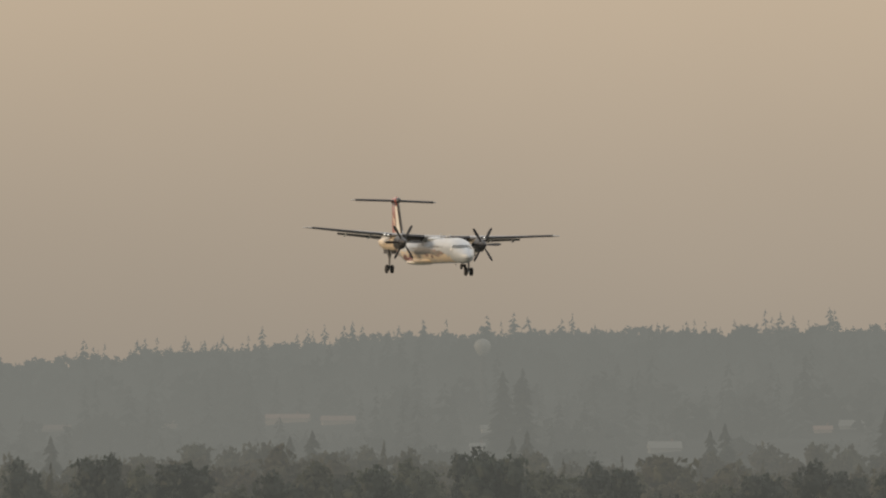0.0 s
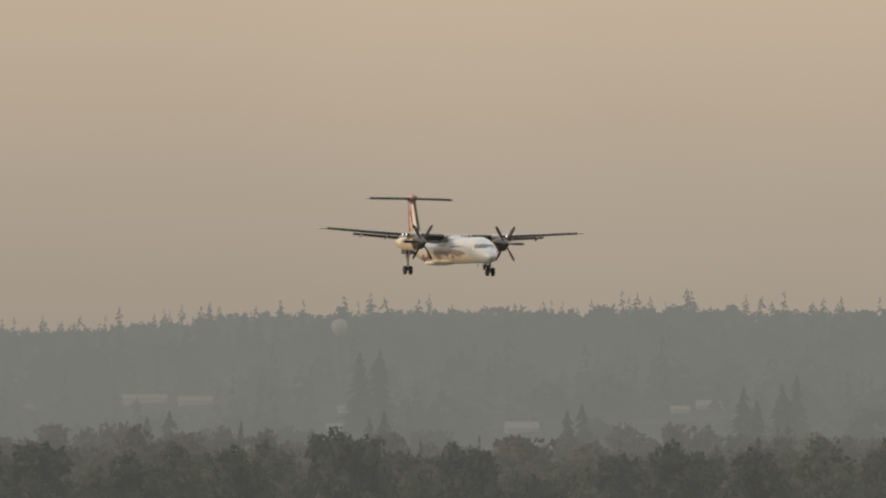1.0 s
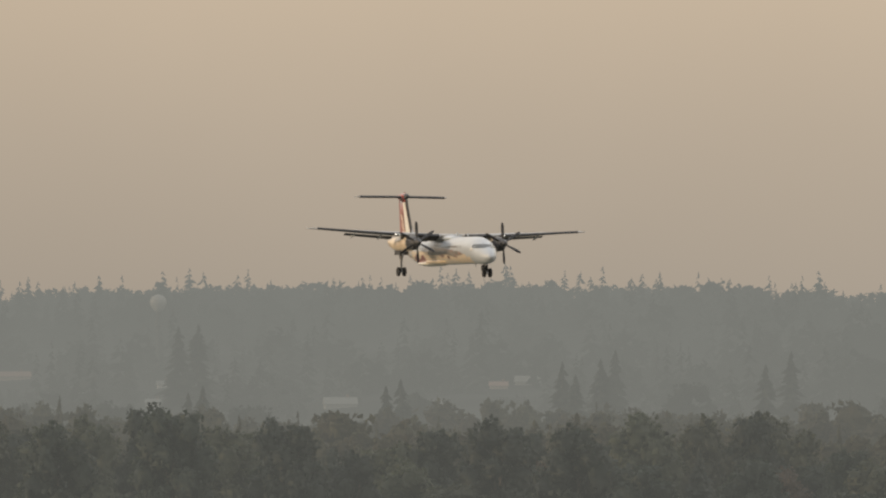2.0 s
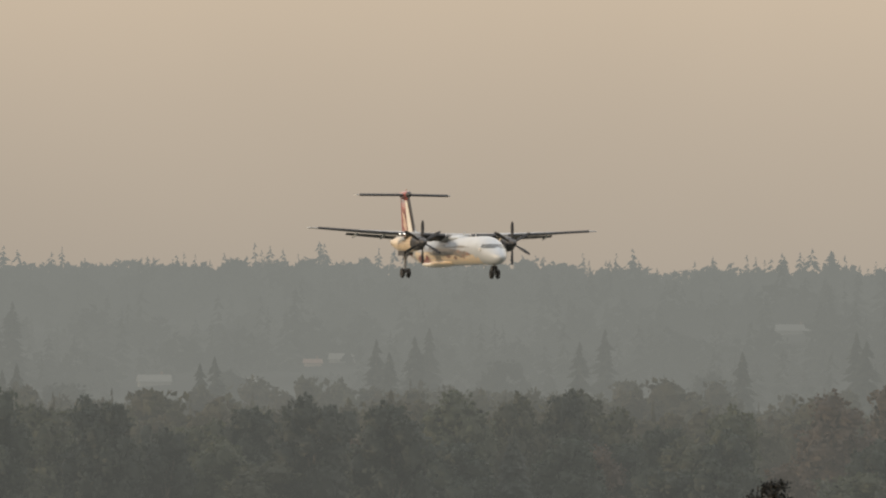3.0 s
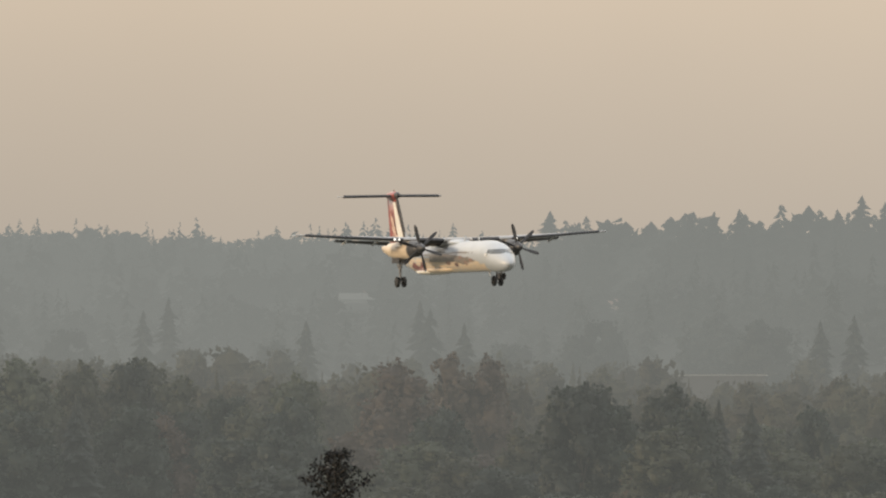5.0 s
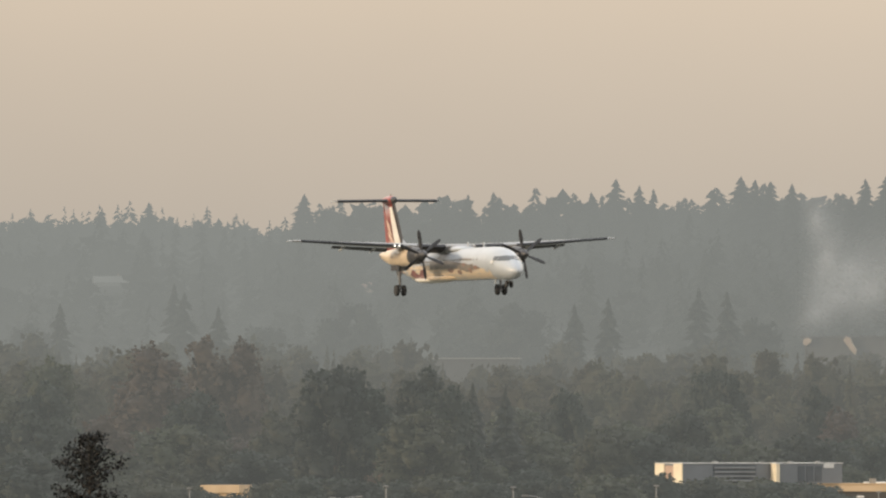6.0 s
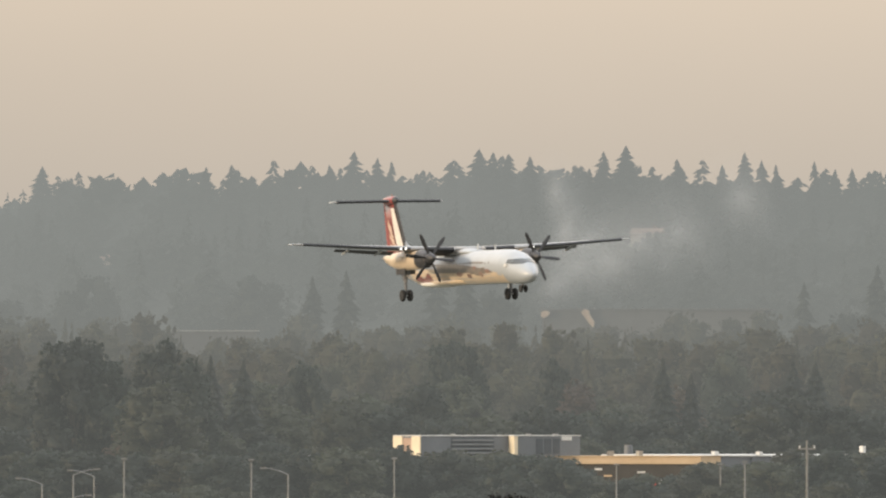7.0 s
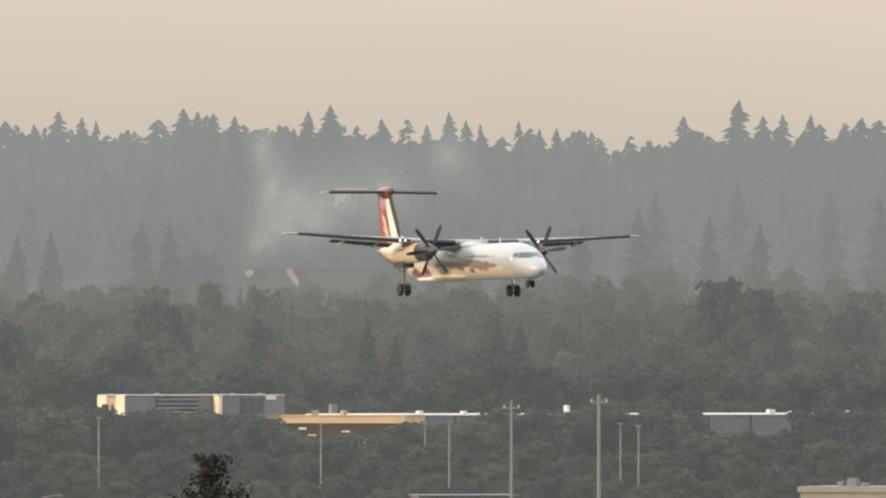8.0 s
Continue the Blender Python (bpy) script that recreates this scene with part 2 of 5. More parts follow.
def box_bm(x0, x1, y0, y1, z0, z1, bevel=0.0, bm=None):
    bm = bm or bmesh.new()
    r = bmesh.ops.create_cube(bm, size=1)
    for v in r["verts"]:
        v.co = Vector(((x0 + x1) / 2 + v.co.x * (x1 - x0), (y0 + y1) / 2 + v.co.y * (y1 - y0), (z0 + z1) / 2 + v.co.z * (z1 - z0)))
    if bevel:
        bmesh.ops.bevel(bm, geom=list({e for v in r["verts"] for e in v.link_edges}), offset=bevel, segments=2, affect="EDGES")
    return bm


def rod_bm(p, q, r0, r1=None, n=8, bm=None):
    """A tapered round rod from p to q."""
    bm = bm or bmesh.new()
    p, q = Vector(p), Vector(q)
    d = q - p
    m = Matrix.Translation((p + q) / 2) @ d.to_track_quat("Z", "Y").to_matrix().to_4x4()
    bmesh.ops.create_cone(bm, cap_ends=True, segments=n, radius1=r0, radius2=r0 if r1 is None else r1, depth=d.length, matrix=m)
    return bm


def loft(rings, closed_ends=True):
    """Vertices and faces of a skin over rings of equal count."""
    n = len(rings[0])
    v = [p for r in rings for p in r]
    f = []
    for i in range(len(rings) - 1):
        for k in range(n):
            a, b = i * n + k, i * n + (k + 1) % n
            f.append((a, b, b + n, a + n))
    if closed_ends:
        f.append(tuple(range(n - 1, -1, -1)))
        f.append(tuple(range((len(rings) - 1) * n, len(rings) * n)))
    return v, f


# ---- ground ----
RIDGE = [(-5200, 330), (-3100, 312), (-2844, 294), (-2697, 286), (-2624, 275), (-2344, 256), (-2100, 252), (-1900, 251), (-1720, 249), (-1574, 246), (-1344, 258),
         (-1194, 255), (-1044, 264), (-900, 260), (-720, 257), (-500, 260), (-300, 250), (0, 236), (300, 226), (600, 228), (1000, 250), (1568, 228), (3600, 250)]
RIDGE_D = [(-5200, 4450), (-3100, 4400), (-1500, 4100), (-600, 3700), (-200, 3150), (1568, 3000), (3600, 3000)]


def along(table, u):
    return float(np.interp(u, [a for a, _ in table], [b for _, b in table]))


def ground_z(u, d):
    """Height of the ground d metres off: flat, then a long wooded hill."""
    dr = along(RIDGE_D, u)
    top = H + dr * (650 - along(RIDGE, u)) / F - float(np.interp(u, (-700, -300), (15, 21)))
    k = min(max((d - 2000) / (dr - 2000), 0), 1)
    k = k * k * (3 - 2 * k) * 0.55 + k * 0.45
    z = top * k
    if d > dr:
        z -= (d - dr) * 0.05
    return z


def make_ground():
    us = [-60000 + 2500 * i for i in range(21)] + list(range(-9000, 9001, 250)) + [12000 + 2500 * i for i in range(20)]
    us = sorted(u for u in us if -math.pi < bearing(u) < math.pi)
    ds = [0.5, 5, 60, 200, 500, 900, 1300, 1700, 2000] + list(range(2100, 4500, 100)) + [4650, 4930]
    v, f = [], []
    for d in ds:
        for u in us:
            a = bearing(u)
            v.append((d * math.sin(a), d * math.cos(a), ground_z(max(min(u, 3600), -5200), d)))
    n = len(us)
    for i in range(len(ds) - 1):
        for k in range(n):
            a, b = i * n + k, i * n + (k + 1) % n
            f.append((a, b, b + n, a + n))
    v.append((0, 0, 0))
    f += [(len(v) - 1, k, (k + 1) % n) for k in range(n)]
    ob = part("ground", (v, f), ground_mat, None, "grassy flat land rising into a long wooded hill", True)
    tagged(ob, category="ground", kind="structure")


make_ground()


def behind_path(u):
    """A line just beyond the flight path; trees and poles stand behind it."""
    return float(np.interp(u, (-2347, 750), (1350, 958)))


# ---- trees ----
def leaf_cloud(rng, lobes, count, size, flat=0.0):
    """Small leaf clumps (kinked quads) scattered over and inside overlapping lobes: centre, radius, upright stretch."""
    v, f, nn = [], [], []
    w = np.array([l[1] ** 2 for l in lobes])
    pick = rng.choice(len(lobes), count, p=w / w.sum())
    for i in pick:
        c, r, st = lobes[i]
        d = rng.normal(size=3)
        d /= np.linalg.norm(d)
        if d[2] < -0.55:
            d[2] *= -1
        rr = r * (0.72 + 0.34 * rng.random() ** 0.7) * (1 + 0.13 * math.sin(5 * d[0] + i) + 0.11 * math.sin(7 * d[2] + 2 * i))
        p = np.array(c) + d * np.array((rr, rr, rr * st))
        a = rng.normal(size=3) + d * 0.2
        a /= np.linalg.norm(a)
        b = np.cross(a, d + 0.5 * rng.normal(size=3))
        b /= np.linalg.norm(b) + 1e-6
        s = size * (0.6 + 0.9 * rng.random())
        k = len(v)
        n = np.cross(a, b) * s * 0.3
        v += [p - a * s, p + b * s * 0.7 + n, p + a * s, p - b * s * 0.7 + n]
        f.append((k, k + 1, k + 2, k + 3))
        o = d * .6 + np.array((0, 0, .35)) + rng.normal(0, .3, 3)
        nn += [o / np.linalg.norm(o)] * 4
    return v, f, nn


def dense_core(rng, v, f, nn, c, r, st):
    """The close inner foliage of one clump: an uneven lump under its outer leaves."""
    k, n, m = len(v), 9, 5
    for i in range(m + 1):
        for j in range(n):
            th, ph = math.pi * i / m, 2 * math.pi * (j + .5 * (i % 2)) / n
            d = np.array((math.sin(th) * math.cos(ph), math.sin(th) * math.sin(ph), math.cos(th)))
            rr = r * rng.uniform(.72, 1.1)
            v.append(np.array(c) + d * np.array((rr, rr, rr * st)))
            o = d * .6 + np.array((0, 0, .35)) + rng.normal(0, .35, 3)
            nn.append(o / np.linalg.norm(o))
    for i in range(m):
        for j in range(n):
            a, b = k + i * n + j, k + i * n + (j + 1) % n
            f.append((a, a + n, b + n, b))


def crown_lobes(rng, height, width, n, size):
    """Clump places that fill a domed crown, smaller towards its edge."""
    lobes = []
    for i in range(n):
        t = (i + .5) / n
        z = .16 + .76 * t
        env = math.sqrt(max(0.02, 1 - ((z - .48) / .5) ** 2)) * width * .5
        a = i * 2.399 + rng.random() * .8
        r = size * rng.uniform(.75, 1.3) * (1.1 - .35 * t)
        rad = max(env - r * .75, 0) * math.sqrt(rng.uniform(.35, 1.1))
        lobes.append(((rad * math.cos(a), rad * math.sin(a), height * (z + rng.normal(0, .02))), r, rng.uniform(.9, 1.25)))
    return lobes


def broadleaf(name_seed, height, width, count, mat, clump=0.55):
    """A round-headed tree: tapered leaning trunk with limbs, crown of leaf clumps."""
    rng = np.random.default_rng(name_seed)
    ob = thing("broadleaf_tree", "", "tree")
    bm = rod_bm((0, 0, -0.02 * height), (0.0, 0.0, height * 0.75), height * 0.016, height * 0.006)
    lobes = crown_lobes(rng, height, width, 26, height * .1)
    for c, r, st in lobes[::4]:
        rod_bm((0.0, 0.0, c[2] * .6), (c[0] * .9, c[1] * .9, c[2]), height * 0.009, height * 0.003, 5, bm)
    part("trunk", bm, bark_far, ob)
    cv, cf, cn = leaf_cloud(rng, lobes, count, clump)
    for c, r, st in lobes:
        dense_core(rng, cv, cf, cn, c, r * .80, st)
    cv = np.array(cv)
    cv[:, 2] *= height / cv[:, 2].max()
    part("crown", (cv, cf, cn), mat, ob, "", True)
    return ob


def conifer_skin(rng, height, width, levels, per, droop=0.25, gap=0.0, tip=0.04):
    """Boughs of a fir: whorls of kinked, hanging sprays, shorter towards the tip, with gaps."""
    v, f = [], []
    for i in range(levels):
        k = i / (levels - 1)
        shrink = 0.8 + 0.35 * rng.random()
        for j in range(per):
            if rng.random() < gap:
                continue
            kj = min(max(k + rng.normal(0, 0.7 / levels), 0), 1)
            z = height * (0.08 + 0.90 * kj)
            reach = width * 0.5 * ((1 - kj) ** 0.72 + tip) * shrink
            a = 2 * math.pi * (j + rng.random()) / per
            L = reach * (0.65 + 0.5 * rng.random())
            ca, sa = math.cos(a), math.sin(a)
            wd = max(L * 0.34, height * 0.008)
            dz = -droop * L
            up = height * 0.035
            s = len(v)
            v += [(0, 0, z + up), (ca * L * .55 - sa * wd, sa * L * .55 + ca * wd, z + dz * 0.75), (ca * L, sa * L, z + dz),
                  (ca * L * .55 + sa * wd, sa * L * .55 - ca * wd, z + dz * 0.75), (ca * L * .5, sa * L * .5, z + dz * 0.2 + up * 0.7)]
            f += [(s, s + 1, s + 4), (s + 1, s + 2, s + 4), (s + 2, s + 3, s + 4), (s + 3, s, s + 4)]
    return v, f


def conifer(name_seed, height, width, mat, levels=34, per=8, gap=0.12):
    rng = np.random.default_rng(name_seed)
    ob = thing("conifer", "", "tree")
    part("trunk", rod_bm((0, 0, -0.5), (0, 0, height * 0.98), height * 0.016, height * 0.003), bark_far, ob)
    part("crown", conifer_skin(rng, height, width, levels, per, 0.3, gap), mat, ob)
    return ob


def merged(templates, places):
    """One skin out of many templates: places hold template index, position, width scale, height scale, turn."""
    vs, fs, base = [], [], 0
    tp = [(np.array(v, float), np.array(f)) for v, f in templates]
    for i, p, sw, sh, a in places:
        v, f = tp[i]
        c, s = math.cos(a) * sw, math.sin(a) * sw
        vs.append(np.stack([v[:, 0] * c - v[:, 1] * s + p[0], v[:, 0] * s + v[:, 1] * c + p[1], v[:, 2] * sh + p[2]], 1))
        fs += (f + base).tolist()
        base += len(v)
    return np.concatenate(vs), fs


def quads_to_tris(t):
    v, f = t[:2]
    return v, [tri for q in f for tri in ((q[0], q[1], q[2]), (q[0], q[2], q[3]))]


# ---- houses on the hill: mark, width, height, gable turn, wall and roof tones ----
HOUSES = [(-2233, 437, 3.2, 2.2, 10, "w"), (-2253, 470, 3.6, 2.4, -5, "w"), (-1754, 474, 3.4, 2.6, 0, "w"), (-1919, 474, 8, 4.0, 6, "g"), (-1590, 434, 6.5, 3.6, -8, "g"), (-1640, 440, 4.5, 2.6, 5, "r"),
          (-2497, 424, 9, 3.2, 5, "r"), (-2590, 420, 12, 3.0, -6, "r"), (-2995, 440, 8, 3.2, 8, "r"), (-2800, 432, 5, 3, 4, "r"), (-789, 384, 9, 4, 5, "g"), (-331, 393, 4.2, 3.4, -12, "r"),
          (619, 321, 7.5, 3.0, -14, "r"), (574, 346, 7.5, 2.6, -8, "g")]


def house_distance(u, v):
    """Where the line of sight comes nearest to the ground of the hill."""
    best = min(range(2200, int(along(RIDGE_D, u)) - 60, 20), key=lambda d: abs(H + d * (650 - v) / F - ground_z(u, d) - 2.6))
    return float(best)


HOUSE_SPOTS = [(u, v, house_distance(u, v), w, h, t, k) for u, v, w, h, t, k in HOUSES]


def far_woods():
    rng = np.random.default_rng(11)
    firs = [conifer_skin(np.random.default_rng(30 + i), 1.0, 0.28 + 0.05 * i, 13, 4, 0.4, 0.06) for i in range(5)]
    rounds = [quads_to_tris(leaf_cloud(np.random.default_rng(50 + i), [((0, 0, .66), .30, 1.05), ((.2, 0, .5), .24, 1.1), ((-.2, .1, .48), .25, 1.1), ((0, -.2, .35), .26, 1)], 120, 0.085))
              for i in range(4)]
    rounds = [(np.array(v) / max(p[2] for p in v), f) for v, f in rounds]
    temps = firs + rounds + [conifer_skin(np.random.default_rng(80 + i), 1.0, 0.32 + 0.06 * i, 17, 7, 0.4, 0.08, 0.10) for i in range(4)]

    def place(u, d, h, fir, top=False):
        a = bearing(u)
        p = (d * math.sin(a), d * math.cos(a), ground_z(u, d) - 1)
        k = (9 + int(rng.integers(0, 4)) if top else int(rng.integers(0, 5))) if fir else 5 + int(rng.integers(0, 4))
        return (k, p, h * (1.25 + 0.5 * rng.random()) * ((1.35 if top else 1) if fir else .8), h, 6.28 * rng.random())

    skyline, slope = [], []
    u = -4300
    while u < 2700:
        dr = along(RIDGE_D, u)
        big = u > -450
        for row in range(3):
            h = rng.normal(14.0, 0.9) + (rng.uniform(.6, 1.8) if rng.random() < .10 else 0) if not big else rng.normal(20.5, 2.4)
            fir = rng.random() < (0.85 if big else 0.38)
            skyline.append(place(u + rng.normal(0, 12), dr - 25 + row * 22 + rng.normal(0, 6), min(max(h, 10), 27) * (0.87 if fir and not big else 1), fir, True))
        if big:
            for row in range(3):
                skyline.append(place(u + rng.normal(0, 20), dr - 40 + row * 26, rng.normal(18.6, 2.2), rng.random() < 0.5, True))
        u += rng.uniform(8, 19) if not big else rng.uniform(15, 34)
    for _ in range(3300):
        u = rng.uniform(-4300, 2700)
        dr = along(RIDGE_D, u)
        d = 2250 + (dr - 40 - 2250) * math.sqrt(rng.random())
        fir = rng.random() < 0.55
        h = rng.uniform(11, 21) if fir else rng.uniform(8, 15)
        if 420 < u < 850 and d < 2300:
            continue
        for hu, hv, hd, hw, *_ in HOUSE_SPOTS + [(-2243, 302, 3300, 4)]:
            if abs(u - hu) < 14 + hw * 2.6 and hd - 420 < d < hd + 10:
                h = min(h, H + d * (650 - hv - 10) / F - ground_z(u, d))
        slope.append(place(u, d, max(h, 2.5), fir))
    groups = {}
    for p in skyline + slope:
        d = math.hypot(p[1][0], p[1][1])
        groups.setdefault("far" if d > 3450 else "ridge" if d > 2850 else "hill", []).append(p)
    # the haze on these woods is emission in their materials
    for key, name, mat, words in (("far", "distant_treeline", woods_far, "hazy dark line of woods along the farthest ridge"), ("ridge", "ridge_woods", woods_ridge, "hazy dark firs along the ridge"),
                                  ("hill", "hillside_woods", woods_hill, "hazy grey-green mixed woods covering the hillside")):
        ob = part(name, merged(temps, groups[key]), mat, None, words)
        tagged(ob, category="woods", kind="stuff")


far_woods()


def undergrowth():
    """Low scrub that closes the ground between the trees of the hill."""
    rng = np.random.default_rng(17)
    us = list(range(-5000, 3301, 50))
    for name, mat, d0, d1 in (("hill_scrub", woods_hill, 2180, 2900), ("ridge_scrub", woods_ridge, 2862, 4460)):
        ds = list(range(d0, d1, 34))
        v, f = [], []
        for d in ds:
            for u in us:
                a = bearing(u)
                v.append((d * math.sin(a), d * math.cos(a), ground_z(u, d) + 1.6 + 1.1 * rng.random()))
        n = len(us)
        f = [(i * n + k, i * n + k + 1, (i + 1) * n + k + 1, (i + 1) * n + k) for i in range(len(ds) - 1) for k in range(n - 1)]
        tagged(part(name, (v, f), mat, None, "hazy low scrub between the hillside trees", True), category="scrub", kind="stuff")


undergrowth()

# firs that stand out on the skyline: panorama mark, width in metres
SKY_FIRS = [(-723, 239, 6), (-448, 224, 8), (-158, 226, 7), (-113, 222, 8), (60, 222, 7), (104, 197, 8), (145, 210, 7), (170, 216, 6), (275, 220, 6), (325, 193, 9),
            (350, 200, 8), (376, 204, 7), (415, 207, 7), (450, 230, 6), (520, 228, 6), (545, 199, 8), (585, 188, 9), (632, 232, 6), (675, 212, 8), (755, 222, 6), (795, 200, 7),
            (825, 214, 6), (850, 222, 6), (918, 216, 5), (955, 230, 6), (985, 228, 6), (1035, 234, 6), (1210, 208, 9), (1308, 179, 9), (1350, 206, 8),
            (1385, 205, 7), (1435, 206, 8), (1525, 210, 9)]


def skyline_firs():
    made = []
    for i in range(4):
        c = conifer(70 + i, 1.0, 0.30, woods_ridge, 30, 9, 0.3)
        tagged(c, "tall dark fir standing above the hazy ridge", "tree", "skyline firs")
        made.append(c)
    for i, (u, v, w) in enumerate(SKY_FIRS):
        d = along(RIDGE_D, u) - 60
        p = spot(u, v, d)
        base = ground_z(u, d) - 0.5
        src = made[i % 4]
        m = Matrix.Translation((p.x, p.y, base)) @ Matrix.Rotation(i * 1.7, 4, "Z")
        ob = src if i < 4 else copy_thing(src, m)
        ob.matrix_basis = m
        ob.scale = (w * 2.3 / 0.30, w * 2.3 / 0.30, p.z - base)


skyline_firs()

# trees that stand out on the slope: kind, mark and top
SLOPE_TREES = [("c", 1160, 345), ("c", 1305, 325), ("c", 1345, 400), ("c", 1470, 340), ("c", 1556, 350), ("c", 1255, 385), ("c", 1130, 372), ("d", -358, 414), ("d", -68, 412), ("c", -678, 384), ("c", -660, 400),
               ("c", -1123, 379), ("c", -1168, 402), ("c", -1528, 397), ("c", -1505, 420), ("d", -393, 440), ("c", -1814, 428), ("c", -1840, 440), ("c", -2164, 441), ("c", -2190, 452), ("c", -1434, 376), ("c", -1460, 392),
               ("c", -2544, 441), ("c", -2584, 451), ("d", -2474, 466), ("c", -3007, 451), ("c", -2207, 335), ("c", -2172, 330), ("d", -1780, 446), ("d", -1300, 430), ("c", 250, 392), ("c", 300, 398), ("d", 350, 440),
               ("c", 30, 420), ("c", 90, 410), ("d", 980, 480), ("c", 1030, 400), ("c", 900, 430), ("d", -2330, 462), ("d", -2080, 470), ("d", -930, 450), ("c", -880, 420), ("c", -600, 425), ("d", -520, 455)]


def slope_trees():
    firs = [conifer(90 + i, 1.0, 0.30, woods_hill, 30, 8, 0.28) for i in range(3)]
    rounds = [broadleaf(95 + i, 1.0, 0.5, 1500, woods_hill, 0.016) for i in range(2)]
    rng = np.random.default_rng(44)
    used = set()
    for i, (k, u, v) in enumerate(SLOPE_TREES):
        src = firs[i % 3] if k == "c" else rounds[i % 2]
        limit = 31 if k == "c" else 24
        d = next((float(d) for d in range(2260, 2900, 20) if spot(u, v, d).z - ground_z(u, d) < limit), 2880.0)
        p, g = spot(u, v, d), ground_z(u, d)
        h = max(p.z - g, 8)
        m = Matrix.Translation((p.x, p.y, g)) @ Matrix.Rotation(rng.uniform(0, 6.28), 4, "Z")
        ob = copy_thing(src, m) if src in used else src
        used.add(src)
        ob.matrix_basis = m
        w = h * rng.uniform(.75, .95) if k == "c" else h * rng.uniform(.55, .7)
        ob.scale = (w / .5, w / .5, h)
        tagged(ob, "tall hazy fir standing out on the wooded slope" if k == "c" else "hazy round tree standing out on the wooded slope", "tree", "trees on the slope")


slope_trees()

# nearer belts: mark, top, width in metres, distance, kind
rb = np.random.default_rng(5)
BELT = [("d", -2917, 476, 11, 1500), ("d", -2790, 490, 14, 1520), ("d", -2600, 504, 12, 1500), ("d", -2420, 496, 11, 1480), ("d", -2217, 474, 12, 1500), ("d", -2010, 500, 11, 1500),
        ("d", -1637, 486, 13, 1500), ("d", -1500, 500, 12, 1480), ("m", -1164, 480, 14, 1600), ("b", -714, 480, 13, 1600), ("b", -618, 470, 10, 1620), ("b", -560, 472, 9, 1620),
        ("d", -393, 523, 12, 1400), ("d", -330, 560, 9, 1400), ("d", -243, 524, 10, 1420), ("d", -190, 560, 9, 1400), ("c", -150, 560, 5, 1450), ("c", -92, 568, 5, 1450), ("m", -240, 600, 11, 1380), ("b", -293, 680, 7, 1385),
        ("d", 270, 528, 8, 1600), ("d", 305, 535, 7, 1590), ("d", 460, 556, 7, 1560), ("c", 650, 563, 5, 1500), ("c", 700, 590, 4, 1500), ("m", 760, 545, 8, 1700), ("c", 880, 570, 6, 1500), ("c", 920, 572, 6, 1500),
        ("d", 1280, 486, 11, 1600), ("d", 1345, 505, 10, 1590), ("d", 1500, 530, 10, 1620), ("d", 20, 565, 8, 1500), ("c", 1180, 712, 4, 1180), ("c", 1165, 610, 5, 1500), ("d", 1090, 640, 7, 1450)]


